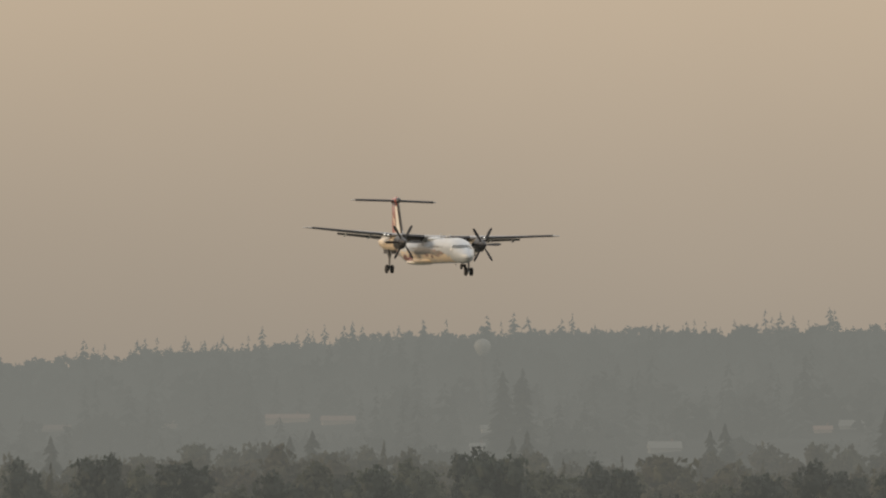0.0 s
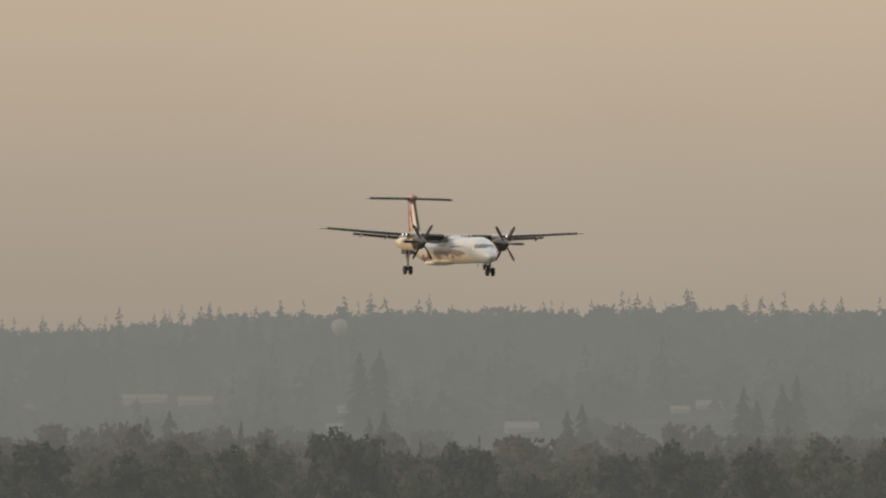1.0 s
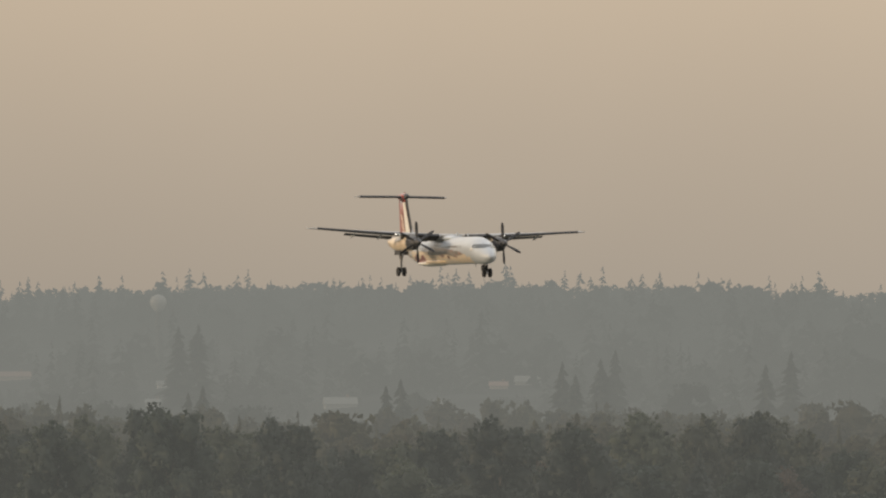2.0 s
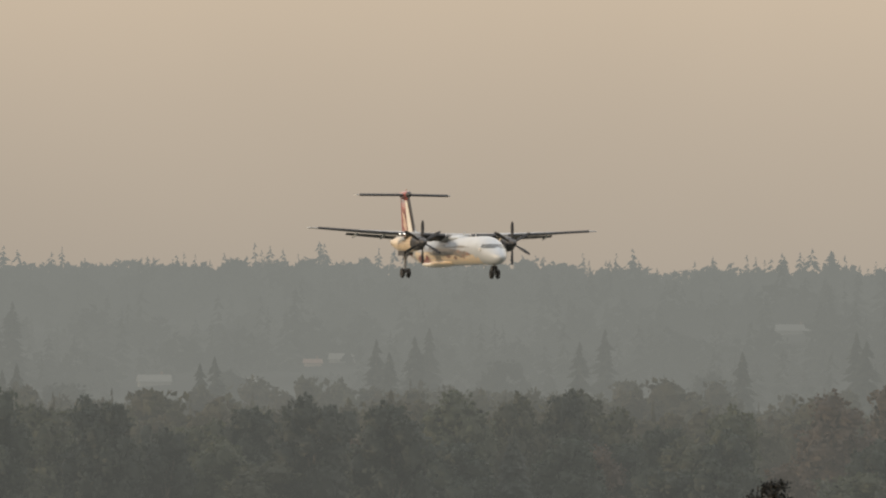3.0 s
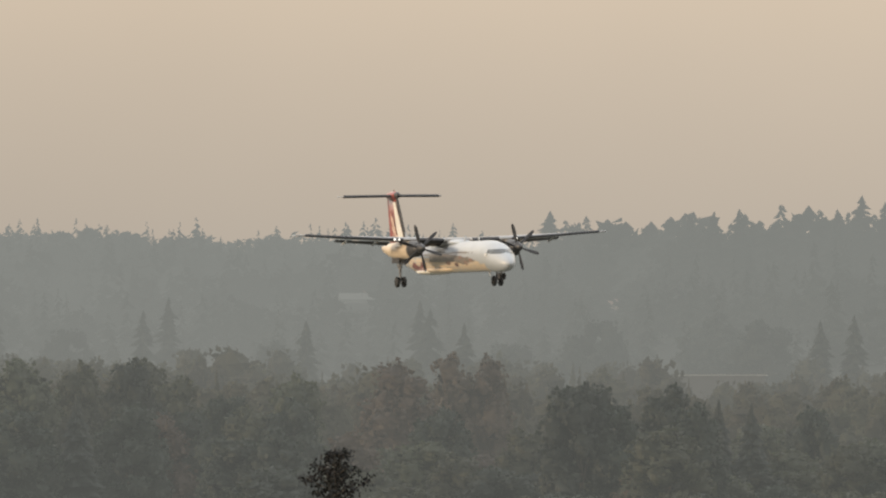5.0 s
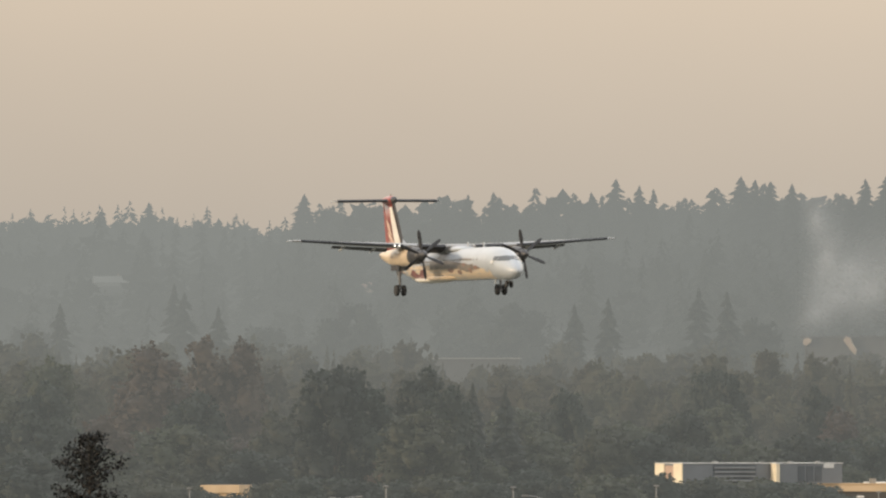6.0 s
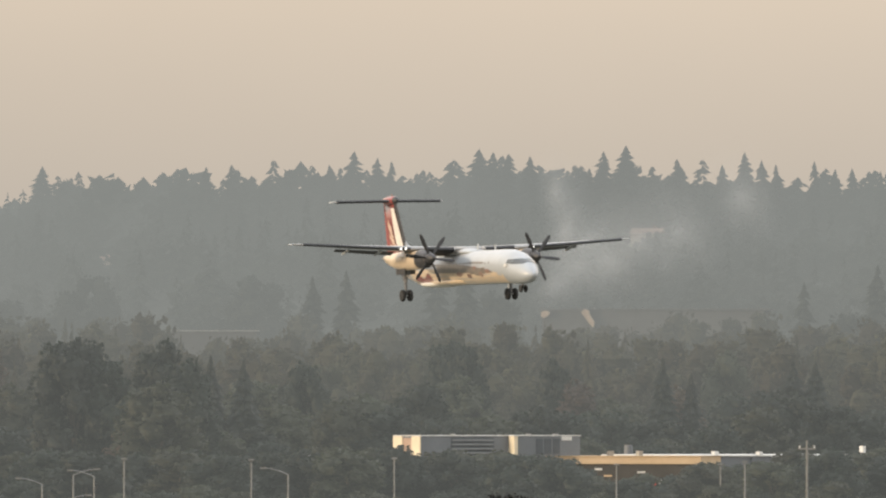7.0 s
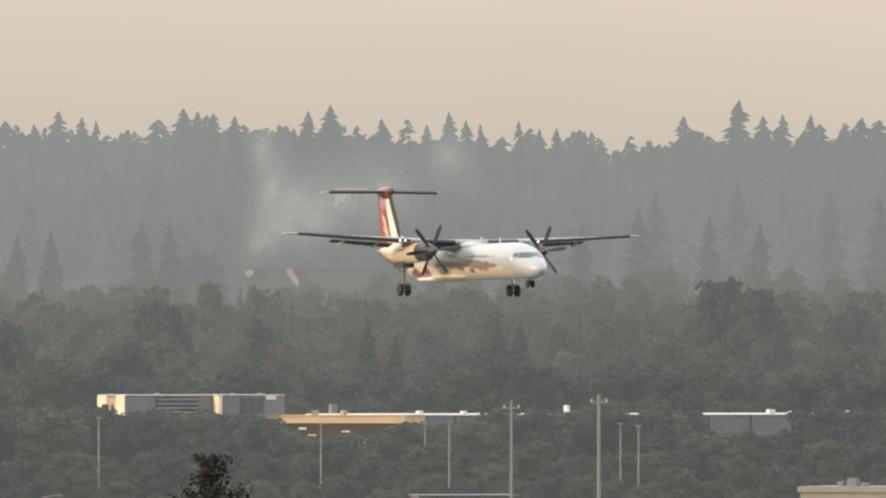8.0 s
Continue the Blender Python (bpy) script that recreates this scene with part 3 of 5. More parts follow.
def belts():
    stock = {"d": [broadleaf(100 + i, 1.0, 0.5, 3800, leaf_dark, 0.0150) for i in range(4)],
             "m": [broadleaf(110 + i, 1.0, 0.44, 3800, leaf_mid, 0.0150) for i in range(4)],
             "b": [broadleaf(120 + i, 1.0, 0.42, 3800, leaf_brown, 0.0150) for i in range(2)],
             "c": [conifer(130 + i, 1.0, 0.3, needle, 52, 12) for i in range(3)]}
    words = {"d": "dark green broad-crowned tree in a hazy belt", "m": "dull olive broadleaf tree in a hazy belt",
             "b": "brownish early-autumn tree in a hazy belt", "c": "slim dark fir in a hazy belt of trees"}
    wide = {"d": 0.5, "m": 0.44, "b": 0.42, "c": 0.3}
    rows = list(BELT)
    # the trees between the named ones: distance, top mark, spread, spacing, first and last mark, kinds
    for d0, v0, dv, step, u0, u1, kinds in ((1560, 552, 24, 84, -3300, -850, "dmbdm"), (1520, 612, 26, 80, -1900, 1800, "mdmbc"), (1440, 655, 20, 76, -1000, 1700, "dmd"),
                                            (1430, 700, 12, 70, -900, 1700, "dmm"), (1210, 721, 4, 38, -950, 1750, "dmd"), (1120, 800, 14, 60, -900, 1750, "dmmd"), (1060, 846, 12, 60, -500, 1750, "md"), (1020, 890, 12, 62, -300, 1750, "md")):
        u = float(u0)
        while u < u1:
            v = v0 + rb.normal(0, dv)
            if u < -900:
                v -= 40 if d0 == 1560 else 52
            if d0 == 1210 and (470 < u < 740 or 1200 < u < 1440):
                v += (rb.uniform(30, 80) if 520 < u < 705 else 24) if u < 800 else 42
            elif d0 == 1210 and u < 0:
                v += 32 if -665 < u < -520 else 9
            elif d0 == 1210 and (740 <= u < 850 or 955 < u < 1010):
                v += 24
            rows.append((kinds[int(rb.integers(0, len(kinds)))], u, v, 0, d0 + rb.normal(0, 16)))
            u += step * rb.uniform(0.65, 1.4)
    used = set()
    for i, (k, u, v, w, d) in enumerate(rows):
        d = max(d, behind_path(u) + 28)
        p = spot(u, v, d)
        w = w or (min(rb.uniform(8.5, 12.5), p.z * .85) if k != "c" else rb.uniform(4, 6))
        src = stock[k][i % len(stock[k])]
        m = Matrix.Translation((p.x, p.y, ground_z(u, d))) @ Matrix.Rotation(rb.uniform(0, 6.28), 4, "Z")
        tagged(src, words[k], "tree", "tree belt")
        ob = copy_thing(src, m) if src in used else src
        used.add(src)
        ob.matrix_basis = m
        ob.scale = (w / wide[k] * (1.7 if k == "c" else 1), w / wide[k] * (1.7 if k == "c" else 1), p.z - ground_z(u, d))
    # the closed belts farther back
    rng = np.random.default_rng(21)
    temps = []
    for i in range(5):
        lobes = crown_lobes(rng, 1.0, .46, 16, .12)
        cv, cf, cn = leaf_cloud(np.random.default_rng(200 + i), lobes, 900, 0.020)
        for c, r, st in lobes:
            dense_core(rng, cv, cf, cn, c, r * .82, st)
        v, f = quads_to_tris((cv, cf))
        temps.append((np.array(v) / max(p[2] for p in v), f))
    temps = [(a, b) for a, b in temps] + [conifer_skin(np.random.default_rng(210 + i), 1.0, 0.5, 22, 6, 0.4, 0.1) for i in range(2)]
    places = []
    for d0, v0, dv, step in ((2150, 492, 14, 48), (1960, 508, 15, 44), (1780, 530, 18, 42), (1700, 560, 20, 46)):
        u = -3500.0
        while u < 2000:
            v = v0 + rng.normal(0, dv) + 10 * math.sin(u / 170 + d0) - (14 if u < -900 else 0)
            d = d0 + rng.normal(0, 20)
            if 415 < u < 850:
                v = max(v, 500 if u < 550 else 477)
            if -235 < u < -35:
                v = max(v, 521)
            p = spot(u, v, d)
            h = p.z - ground_z(u, d)
            k = int(rng.integers(0, 5)) if rng.random() < .86 else 5 + int(rng.integers(0, 2))
            places.append((k, (p.x, p.y, ground_z(u, d)), h * rng.uniform(.8, 1.2) * (1 if k < 5 else .6), h, 6.28 * rng.random()))
            u += step * rng.uniform(0.6, 1.5)
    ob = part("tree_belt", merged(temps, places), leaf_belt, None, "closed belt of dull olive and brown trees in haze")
    tagged(ob, category="woods", kind="stuff")


belts()


# ---- near treetops ----
def near_tree(seed, u, v, d, spread, mat, twig, label):
    """The tree whose tip reaches into the view: trunk, rising limbs with sprays of small leaves, fuller crown below."""
    rng = np.random.default_rng(seed)
    tip = spot(u, v, d)
    h = tip.z
    ob = thing("near_tree", label, "tree", Matrix.Translation((tip.x, tip.y, 0)))
    part("trunk", rod_bm((0, 0, -.3), (0, 0, h - .15), .18, .015, 10), bark, ob)
    lv, lf = [], []
    limbs = bmesh.new()
    for i in range(46):
        z = h - .12 - 3.2 * (i / 45) ** 1.25
        a = i * 2.4 + rng.random() * .6
        L = spread * (.16 + .84 * min(1, (h - z) / 1.7)) * rng.uniform(.6, 1.15)
        q = Vector((L * math.cos(a), L * math.sin(a), z + L * rng.uniform(.15, .55) * (1 if z > h - 1.6 else .4)))
        q.z = min(q.z, h - .02)
        p = Vector((0, 0, z - .12))
        rod_bm(p, q, .022, .006, 5, limbs)
        for _ in range(int(30 + 85 * L)):
            s = rng.random() ** .6
            c = p.lerp(q, s) + Vector(rng.normal(0, .055 + .05 * L, 3))
            e = twig * rng.uniform(.6, 1.3)
            ax = Vector(rng.normal(0, 1, 3)).normalized()
            bx = ax.cross(Vector(rng.normal(0, 1, 3))).normalized()
            k = len(lv)
            lv += [c - ax * e, c + bx * e * .55, c + ax * e, c - bx * e * .55]
            lf.append((k, k + 1, k + 2, k + 3))
    part("limb", limbs, bark, ob)
    part("sprays", (lv, lf), mat, ob)
    low = [((spread * .8 * math.cos(a), spread * .8 * math.sin(a), h - 3.6 - 1.1 * b), spread * 1.1, 1.3) for a in (0, 1.6, 3.1, 4.7) for b in (0, 1.5, 3)]
    part("lower_crown", leaf_cloud(rng, low, 5000, .11), mat, ob)
    return ob


near_tree(1, -828, 644, 330, 1.15, needle_near, .058, "dark bushy fir top standing in front of the woods")
near_tree(2, 372, 806, 300, 1.2, needle_near, .058, "dark leafy treetop standing in front of the store")
near_tree(3, -1551, 684, 330, .4, needle_near, .058, "slim dark treetop just showing")


# ---- buildings ----
def wall_frame(u, v, d, turn):
    """A pose at the panorama mark whose -y side looks at the eye, then turned (degrees, left positive)."""
    p = spot(u, v, d)
    return Matrix.Translation((p.x, p.y, 0)) @ Matrix.Rotation(-bearing(u) + radians(turn), 4, "Z")


PX = 1300 / F


def plant_room():
    """Rooftop plant room of the store: long metal-clad box with louvres, its end face in the sun."""
    m = wall_frame(222, 717, 1300, 23)
    z0, z1 = 9.75, spot(0, 699, 1300).z
    ob = thing("plant_room", "long grey metal-clad rooftop plant room with cream sunlit end", "building", m)
    L, D = 18.6, 7.4
    part("body", box_bm(0, L, 0, D, z0, z1 - .08, .03), clad_grey, ob)
    part("coping", box_bm(-.08, L + .08, -.08, D + .08, z1 - .08, z1 + .02, .02), coping_white, ob, "white metal roof edge")
    for y0, y1 in ((.0, 2.3), (4.9, 7.4)):
        part("end_panel", box_bm(-.14, -.003, y0, y1, z0, z1 - .1, .02), render_cream, ob, "cream end panel")
    part("end_louvre", box_bm(-.06, -.003, 2.4, 4.8, z0 + .3, z1 - .3, .02), louvre_tan, ob, "tan louvred opening")
    part("louvre_opening", box_bm(3.5, 8.5, -.02, -.003, z0 + .15, z1 - .2, .004), louvre_dark, ob, "dark louvred opening")
    for i in range(4):
        z = z0 + .3 + i * .46
        part("louvre", box_bm(3.6, 8.4, -.14, -.024, z, z + .2, .01), louvre_grey, ob, "grey louvre blade")
    part("return_wall", box_bm(10.2, 10.6, -1.6, -.003, z0, z1 - .1, .02), render_cream, ob, "cream projecting wall")
    part("return_roof", box_bm(10.1, 10.7, -1.7, -.0035, z1 - .095, z1 + .01, .02), coping_white, ob)
    for x in (13.4, 14.4, 15.4):
        part("panel", box_bm(x, x + .8, -.06, -.003, z0 + .3, z1 - .35, .015), louvre_dark, ob, "dark blue-grey wall panel")
    part("light_panel", box_bm(16.4, 17.6, -.08, -.003, z1 - .55, z1 - .1, .015), coping_white, ob)
    for x in (4, 12.8, 16):
        part("roof_cap", box_bm(x, x + .5, 1, 1.5, z1 + .021, z1 + .17, .03), steel, ob)


def store():
    z1 = spot(0, 735, 1300).z
    # sunlit wing
    m = wall_frame(440, 735, 1306, -14)
    ob = thing("store_wing", "low store wing with a sunlit sand-coloured parapet", "building", m)
    L = (717 - 440) * PX / math.cos(radians(14))
    part("wall", box_bm(0, L, 0, 9, 0, z1 - .9, .03), shop_wall, ob, "dark shop front")
    part("parapet", box_bm(-.1, L + .1, -.15, 9.1, z1 - .895, z1 - .12, .03), render_sand, ob, "sunlit sand-coloured parapet")
    part("coping", box_bm(-.2, L + .2, -.25, 9.2, z1 - .115, z1 - .02, .02), render_sand, ob)
    for i in range(4):
        part("window", box_bm(1.2 + i * 4, 3.6 + i * 4, -.05, -.003, 1.0, 3.2, .02), glass_dark, ob)
    # added panels that stand in for unidentified bright specks on the shop front
    for x, w, z, h, mat, words in ((.6, .5, 7.6, .22, coping_white, "white"), (1.2, .9, 7.1, .2, coping_white, "white"), (5.6, .8, 8.3, .22, coping_white, "white"), (6.6, .9, 7.6, .2, render_sand, "sand"), (7.9, .3, 6.9, .3, speck_red, "red"),
                                   (9.0, .4, 6.7, .5, coping_white, "white"), (9.6, .3, 7.3, .25, speck_red, "red"), (10.3, .9, 8.0, .18, coping_white, "white"), (11.6, .8, 6.6, .3, speck_red, "red"), (12.7, .4, 6.8, .45, coping_white, "white"),
                                   (13.9, .35, 6.4, .4, speck_red, "red"), (8.4, .8, 5.5, .3, render_sand, "sand")):
        part("sign", box_bm(x, x + w, -.09, -.003, z, z + h, .02), mat, ob, words + " panel standing in for a bright speck")
    for x in (6.6, 9.8):
        part("roof_vent", rod_bm((x, 3, z1 - .2), (x, 3, z1 + .5), .35, .42, 12), steel, ob)
    # low wing behind the plant room
    m = wall_frame(28, 735, 1330, 4)
    ob = thing("store_annex", "low grey flat-roofed store annex behind trees", "building", m)
    L = 150 * PX
    part("wall", box_bm(0, L, 0, 8, 0, z1 - .3, .03), clad_grey, ob)
    part("roof_edge", box_bm(-.1, L + .1, -.1, 8.1, z1 - .295, z1 - .12, .03), coping_white, ob, "pale roof edge")
    # long shaded hall
    m = wall_frame(700, 735, 1316, 22)
    ob = thing("store_hall", "long flat-roofed grey store with white roof edge", "building", m)
    L = (1640 - 700) * PX / math.cos(radians(22))
    part("wall", box_bm(0, L, 0, 26, 0, z1 - .15, .03), clad_grey, ob)
    part("roof_edge", box_bm(-.15, L + .15, -.15, 26.1, z1 - .145, z1 + .02, .03), coping_white, ob, "white sunlit roof edge")
    for i in range(12):
        part("pilaster", box_bm(2 + i * 5, 2.5 + i * 5, -.25, -.003, 0, z1 - .2, .02), clad_grey, ob)
    for x, w, h in ((3, .5, .5), (8.2, .45, .45), (20.4, .35, 1.2), (33, .6, .45), (44.5, .7, .6), (47, .5, .35), (54, .5, .4)):
        part("roof_vent", box_bm(x, x + w, .6, 1.6, z1 + .021, z1 + .02 + h * .8, .04), coping_white, ob, "white rooftop vent")
    part("tank", rod_bm((-4.9, 6, z1 + .1), (-4.9, 6, z1 + 1.1), .5, .45, 14), clad_grey, ob)
    # low building to the front
    m = wall_frame(1416, 862, 1000, -16)
    z = spot(0, 861, 1000).z
    ob = thing("flat_roof_house", "low flat-roofed building with pale sunlit fascia", "building", m)
    part("wall", box_bm(0, 10, 0, 8, 0, z - .5, .03), render_dull, ob)
    part("fascia", box_bm(-.2, 10.2, -.2, 8.2, z - .495, z, .03), render_dull, ob, "pale sunlit fascia")
    for x, w, h in ((2.6, .5, .5), (3.4, .9, .8), (4.6, .5, .4)):
        part("roof_unit", box_bm(x, x + w, 2, 3, z + .001, z + h * .8, .04), clad_grey, ob, "grey rooftop unit")
    part("door", box_bm(3, 4, -.05, -.003, 0, 2.05, .02), dark_grey, ob)
    m = wall_frame(742, 876, 1010, 8)
    z = spot(0, 876, 1010).z
    ob = thing("long_shed", "long low grey shed with pale roof", "building", m)
    part("wall", box_bm(0, 8.2, 0, 5, 0, z - .12, .02), clad_grey, ob)
    part("roof", box_bm(-.2, 8.4, -.2, 5.2, z - .115, z, .02), clad_grey, ob)
    m = wall_frame(-632, 739, 1345, -16)
    z = spot(0, 738, 1345).z
    ob = thing("small_house", "small flat-roofed house with sand-coloured sunlit eaves", "building", m)
    part("wall", box_bm(.3, 4.2, .3, 5, 0, z - .9, .02), render_sand, ob)
    part("eaves", box_bm(0, 4.5, 0, 5.3, z - .895, z, .03), render_sand, ob, "sunlit sand-coloured eaves")


def houses():
    walls = {"w": house_white, "g": house_grey, "r": house_tan}
    roofs = {"w": house_grey, "g": roof_pale, "r": roof_red}
    words = {"w": "small white house among hazy trees", "g": "pale grey house on the hazy wooded slope", "r": "tan house with reddish roof on the hazy slope"}
    for u, v, d, w, h, turn, k in HOUSE_SPOTS:
        p = spot(u, v, d)
        sx = w
        m = wall_frame(u, v, d, turn)
        g = ground_z(u, d) if d > 2000 else 0
        ob = thing("hill_house", words[k], "house", m)
        z0, z1 = g - .5, min(p.z + h * .15, g + 6)
        part("wall", box_bm(-sx / 2, sx / 2, 0, sx * .6, z0, z1, .04), walls[k], ob)
        e = .3
        rv = [(-sx / 2 - e, -e, z1 + .01), (sx / 2 + e, -e, z1 + .01), (sx / 2 + e, sx * .6 + e, z1 + .01), (-sx / 2 - e, sx * .6 + e, z1 + .01), (-sx / 2 - e, sx * .3, z1 + h * .45), (sx / 2 + e, sx * .3, z1 + h * .45)]
        part("roof", (rv, [(0, 1, 5, 4), (2, 3, 4, 5), (0, 4, 3), (1, 2, 5), (0, 3, 2, 1)]), roofs[k], ob)
        part("chimney", box_bm(sx * .2, sx * .2 + .6, sx * .3, sx * .3 + .6, z1 + h * .2, z1 + h * .45 + .7, .03), brick_far, ob)


def water_tower():
    p = spot(-2243, 290, 3300)
    g = ground_z(-2243, 3300)
    ob = thing("water_tower", "white round water tank on a stem above the trees", "water tower", Matrix.Translation((p.x, p.y, 0)))
    rings = [[(.8 * r * math.cos(6.2832 * k / 24), .8 * r * math.sin(6.2832 * k / 24), p.z + .8 * z) for k in range(24)] for r, z in ((.9, -3.2), (1.9, -2.2), (2.7, -.8), (2.9, .4), (2.4, 1.7), (1.3, 2.5), (.2, 2.8))]
    part("tank", loft(rings), tank_white, ob, "", True)
    part("stem", rod_bm((0, 0, g - 1), (0, 0, p.z - 2.5), .6, .5, 16), roof_dark, ob)
    part("skirt", rod_bm((0, 0, p.z - 6.4), (0, 0, p.z - 4.4), 1.2, .7, 16), roof_dark, ob)


def gabled_hall():
    """Long dark-roofed building below the smoke, two gable ends in the sun."""
    d = 2205
    m = wall_frame(441, 486, d, -10)
    zr, g = spot(0, 473, d).z, ground_z(441, d)
    ob = thing("gabled_hall", "long dark flat-roofed hall with two sunlit cream gables", "building", m)
    part("wall", box_bm(-.7, 40, 1.2, 9, g - 1, zr - .55, .03), roof_dark, ob, "dull dark wall")
    part("roof", box_bm(-1.4, 41, .9, 9.4, zr - .54, zr - .2, .05), roof_dark, ob, "dull dark flat roof")
    # sunlit roof ends, partly lost among the trees
    for x, outline in ((0, ((-.7, -1.6), (-.1, -1.9), (.6, -1.4), (.8, -.9), (.2, -.5), (-.6, -.7))), (7.8, ((-1.1, -.9), (-.6, -.2), (.2, -.5), (.5, -1.5), (1.3, -2.7), (1.1, -3.6), (.3, -2.8)))):
        n = len(outline)
        v = [(x + a, y, zr + c) for y in (0, 1.19) for a, c in outline]
        faces = [tuple(range(n)), tuple(range(2 * n - 1, n - 1, -1))] + [(i, (i + 1) % n, (i + 1) % n + n, i + n) for i in range(n)]
        part("gable", (v, faces), gable_cream, ob, "cream sunlit gable")


def long_roof():
    """Long low pale roof edge behind the belt of trees."""
    d = 2140
    z = spot(0, 512, d).z
    ob = thing("long_low_hall", "long low hall with a thin pale roof edge in haze", "building", wall_frame(-222, 512, d, -2))
    part("wall", box_bm(0, 15.2, .2, 9, ground_z(-150, d) - .5, z - .3, .03), roof_dark, ob)
    part("roof_edge", box_bm(-.3, 15.6, 0, 9.3, z - .295, z - .1, .04), roof_pale, ob, "thin pale roof edge")


# ---- lamp posts and poles ----
def cobra_lamp(u, v, d, side):
    d = max(d, behind_path(u) + 22)
    p = spot(u, v, d)
    m = wall_frame(u, v, d, 0)
    ob = thing("street_lamp", "grey metal street lamp with curved arm above the trees", "street lamp", m, "street lamps")
    part("pole", rod_bm((0, 0, 0), (0, 0, p.z - .5), .13, .07, 10), lamp_grey, ob)
    bm = bmesh.new()
    pts = [Vector((side * 1.9 * s, 0, p.z - .5 + .55 * math.sin(s * 1.5))) for s in (0, .25, .5, .75, 1)]
    for a, b in zip(pts, pts[1:]):
        rod_bm(a, b, .05, .045, 6, bm)
    part("arm", bm, lamp_grey, ob)
    x0 = side * 1.85
    part("lamp_head", box_bm(min(x0, x0 + side * .7), max(x0, x0 + side * .7), -.14, .14, p.z - .02, p.z + .14, .05), lamp_grey, ob, "pale lamp head")


def plain_lamp(u, v, d, r=.1, wood=False):
    d = max(d, behind_path(u) + 22)
    p = spot(u, v, d)
    m = wall_frame(u, v, d, 0)
    if wood:
        ob = thing("utility_pole", "weathered wooden utility pole with crossarm", "pole", m, "utility poles")
        part("pole", rod_bm((0, 0, 0), (0, 0, p.z), r * 1.15, r * .85, 10), pole_wood, ob)
        part("crossarm", box_bm(-.75, .75, -.06, .06, p.z - .75, p.z - .6, .02), pole_wood, ob)
        for x in (-.6, 0, .6):
            part("insulator", rod_bm((x, 0, p.z - .6), (x, 0, p.z - .4), .05, .04, 8), coping_white, ob)
    else:
        ob = thing("light_pole", "tall thin grey car-park light pole", "street lamp", m, "light poles")
        part("pole", rod_bm((0, 0, 0), (0, 0, p.z), r, r * .7, 10), lamp_grey, ob)
        part("lamp_head", box_bm(-.28, .28, -.22, .22, p.z, p.z + .16, .04), lamp_grey, ob, "flat lamp head")
    return ob


# ---- smoke ----
def smoke():
    ob = thing("smoke_plume", "thin pale blue-grey smoke drifting up from the houses", "smoke")
    pieces = []
    # mark, top mark, half width, half height, lean
    for i, (u, v, hw, hh, lean, mat) in enumerate(((462, 425, 4.5, 6, 25, 0), (500, 395, 7.5, 7, 40, 1), (555, 385, 8, 6.5, 55, 0), (480, 330, 3.6, 11, 8, 1), (462, 260, 3.2, 8, -4, 0), (610, 350, 9, 7, 60, 1), (520, 350, 8, 8, 30, 0),
                                                   (680, 330, 9, 7, 65, 0), (790, 270, 9, 6, 65, 1))):
        p = spot(u, v, 2190 - 5 * i)
        v_, f_ = [], []
        for a in range(17):
            for b in range(17):
                x, z = a / 8 - 1, b / 8 - 1
                bulge = math.sqrt(max(0, 1 - .5 * (x * x + z * z)))
                v_.append((x, -.35 * bulge + .06 * math.sin(5 * x + 3 * z + i), z))
        for a in range(16):
            for b in range(16):
                q = a * 17 + b
                f_.append((q, q + 17, q + 18, q + 1))
        for n, (x, y, z) in enumerate(v_):
            c, s = math.cos(radians(lean)), math.sin(radians(lean))
            xx, zz = x * hw * 1.35, z * hh * 1.3
            v_[n] = (xx * c + zz * s, y * 3, -xx * s + zz * c)
        puff = part("puff", (v_, f_), smoke_mats(i, hw, hh, lean), ob, "thin pale smoke", True)
        pieces.append((puff, p))
    return ob, pieces


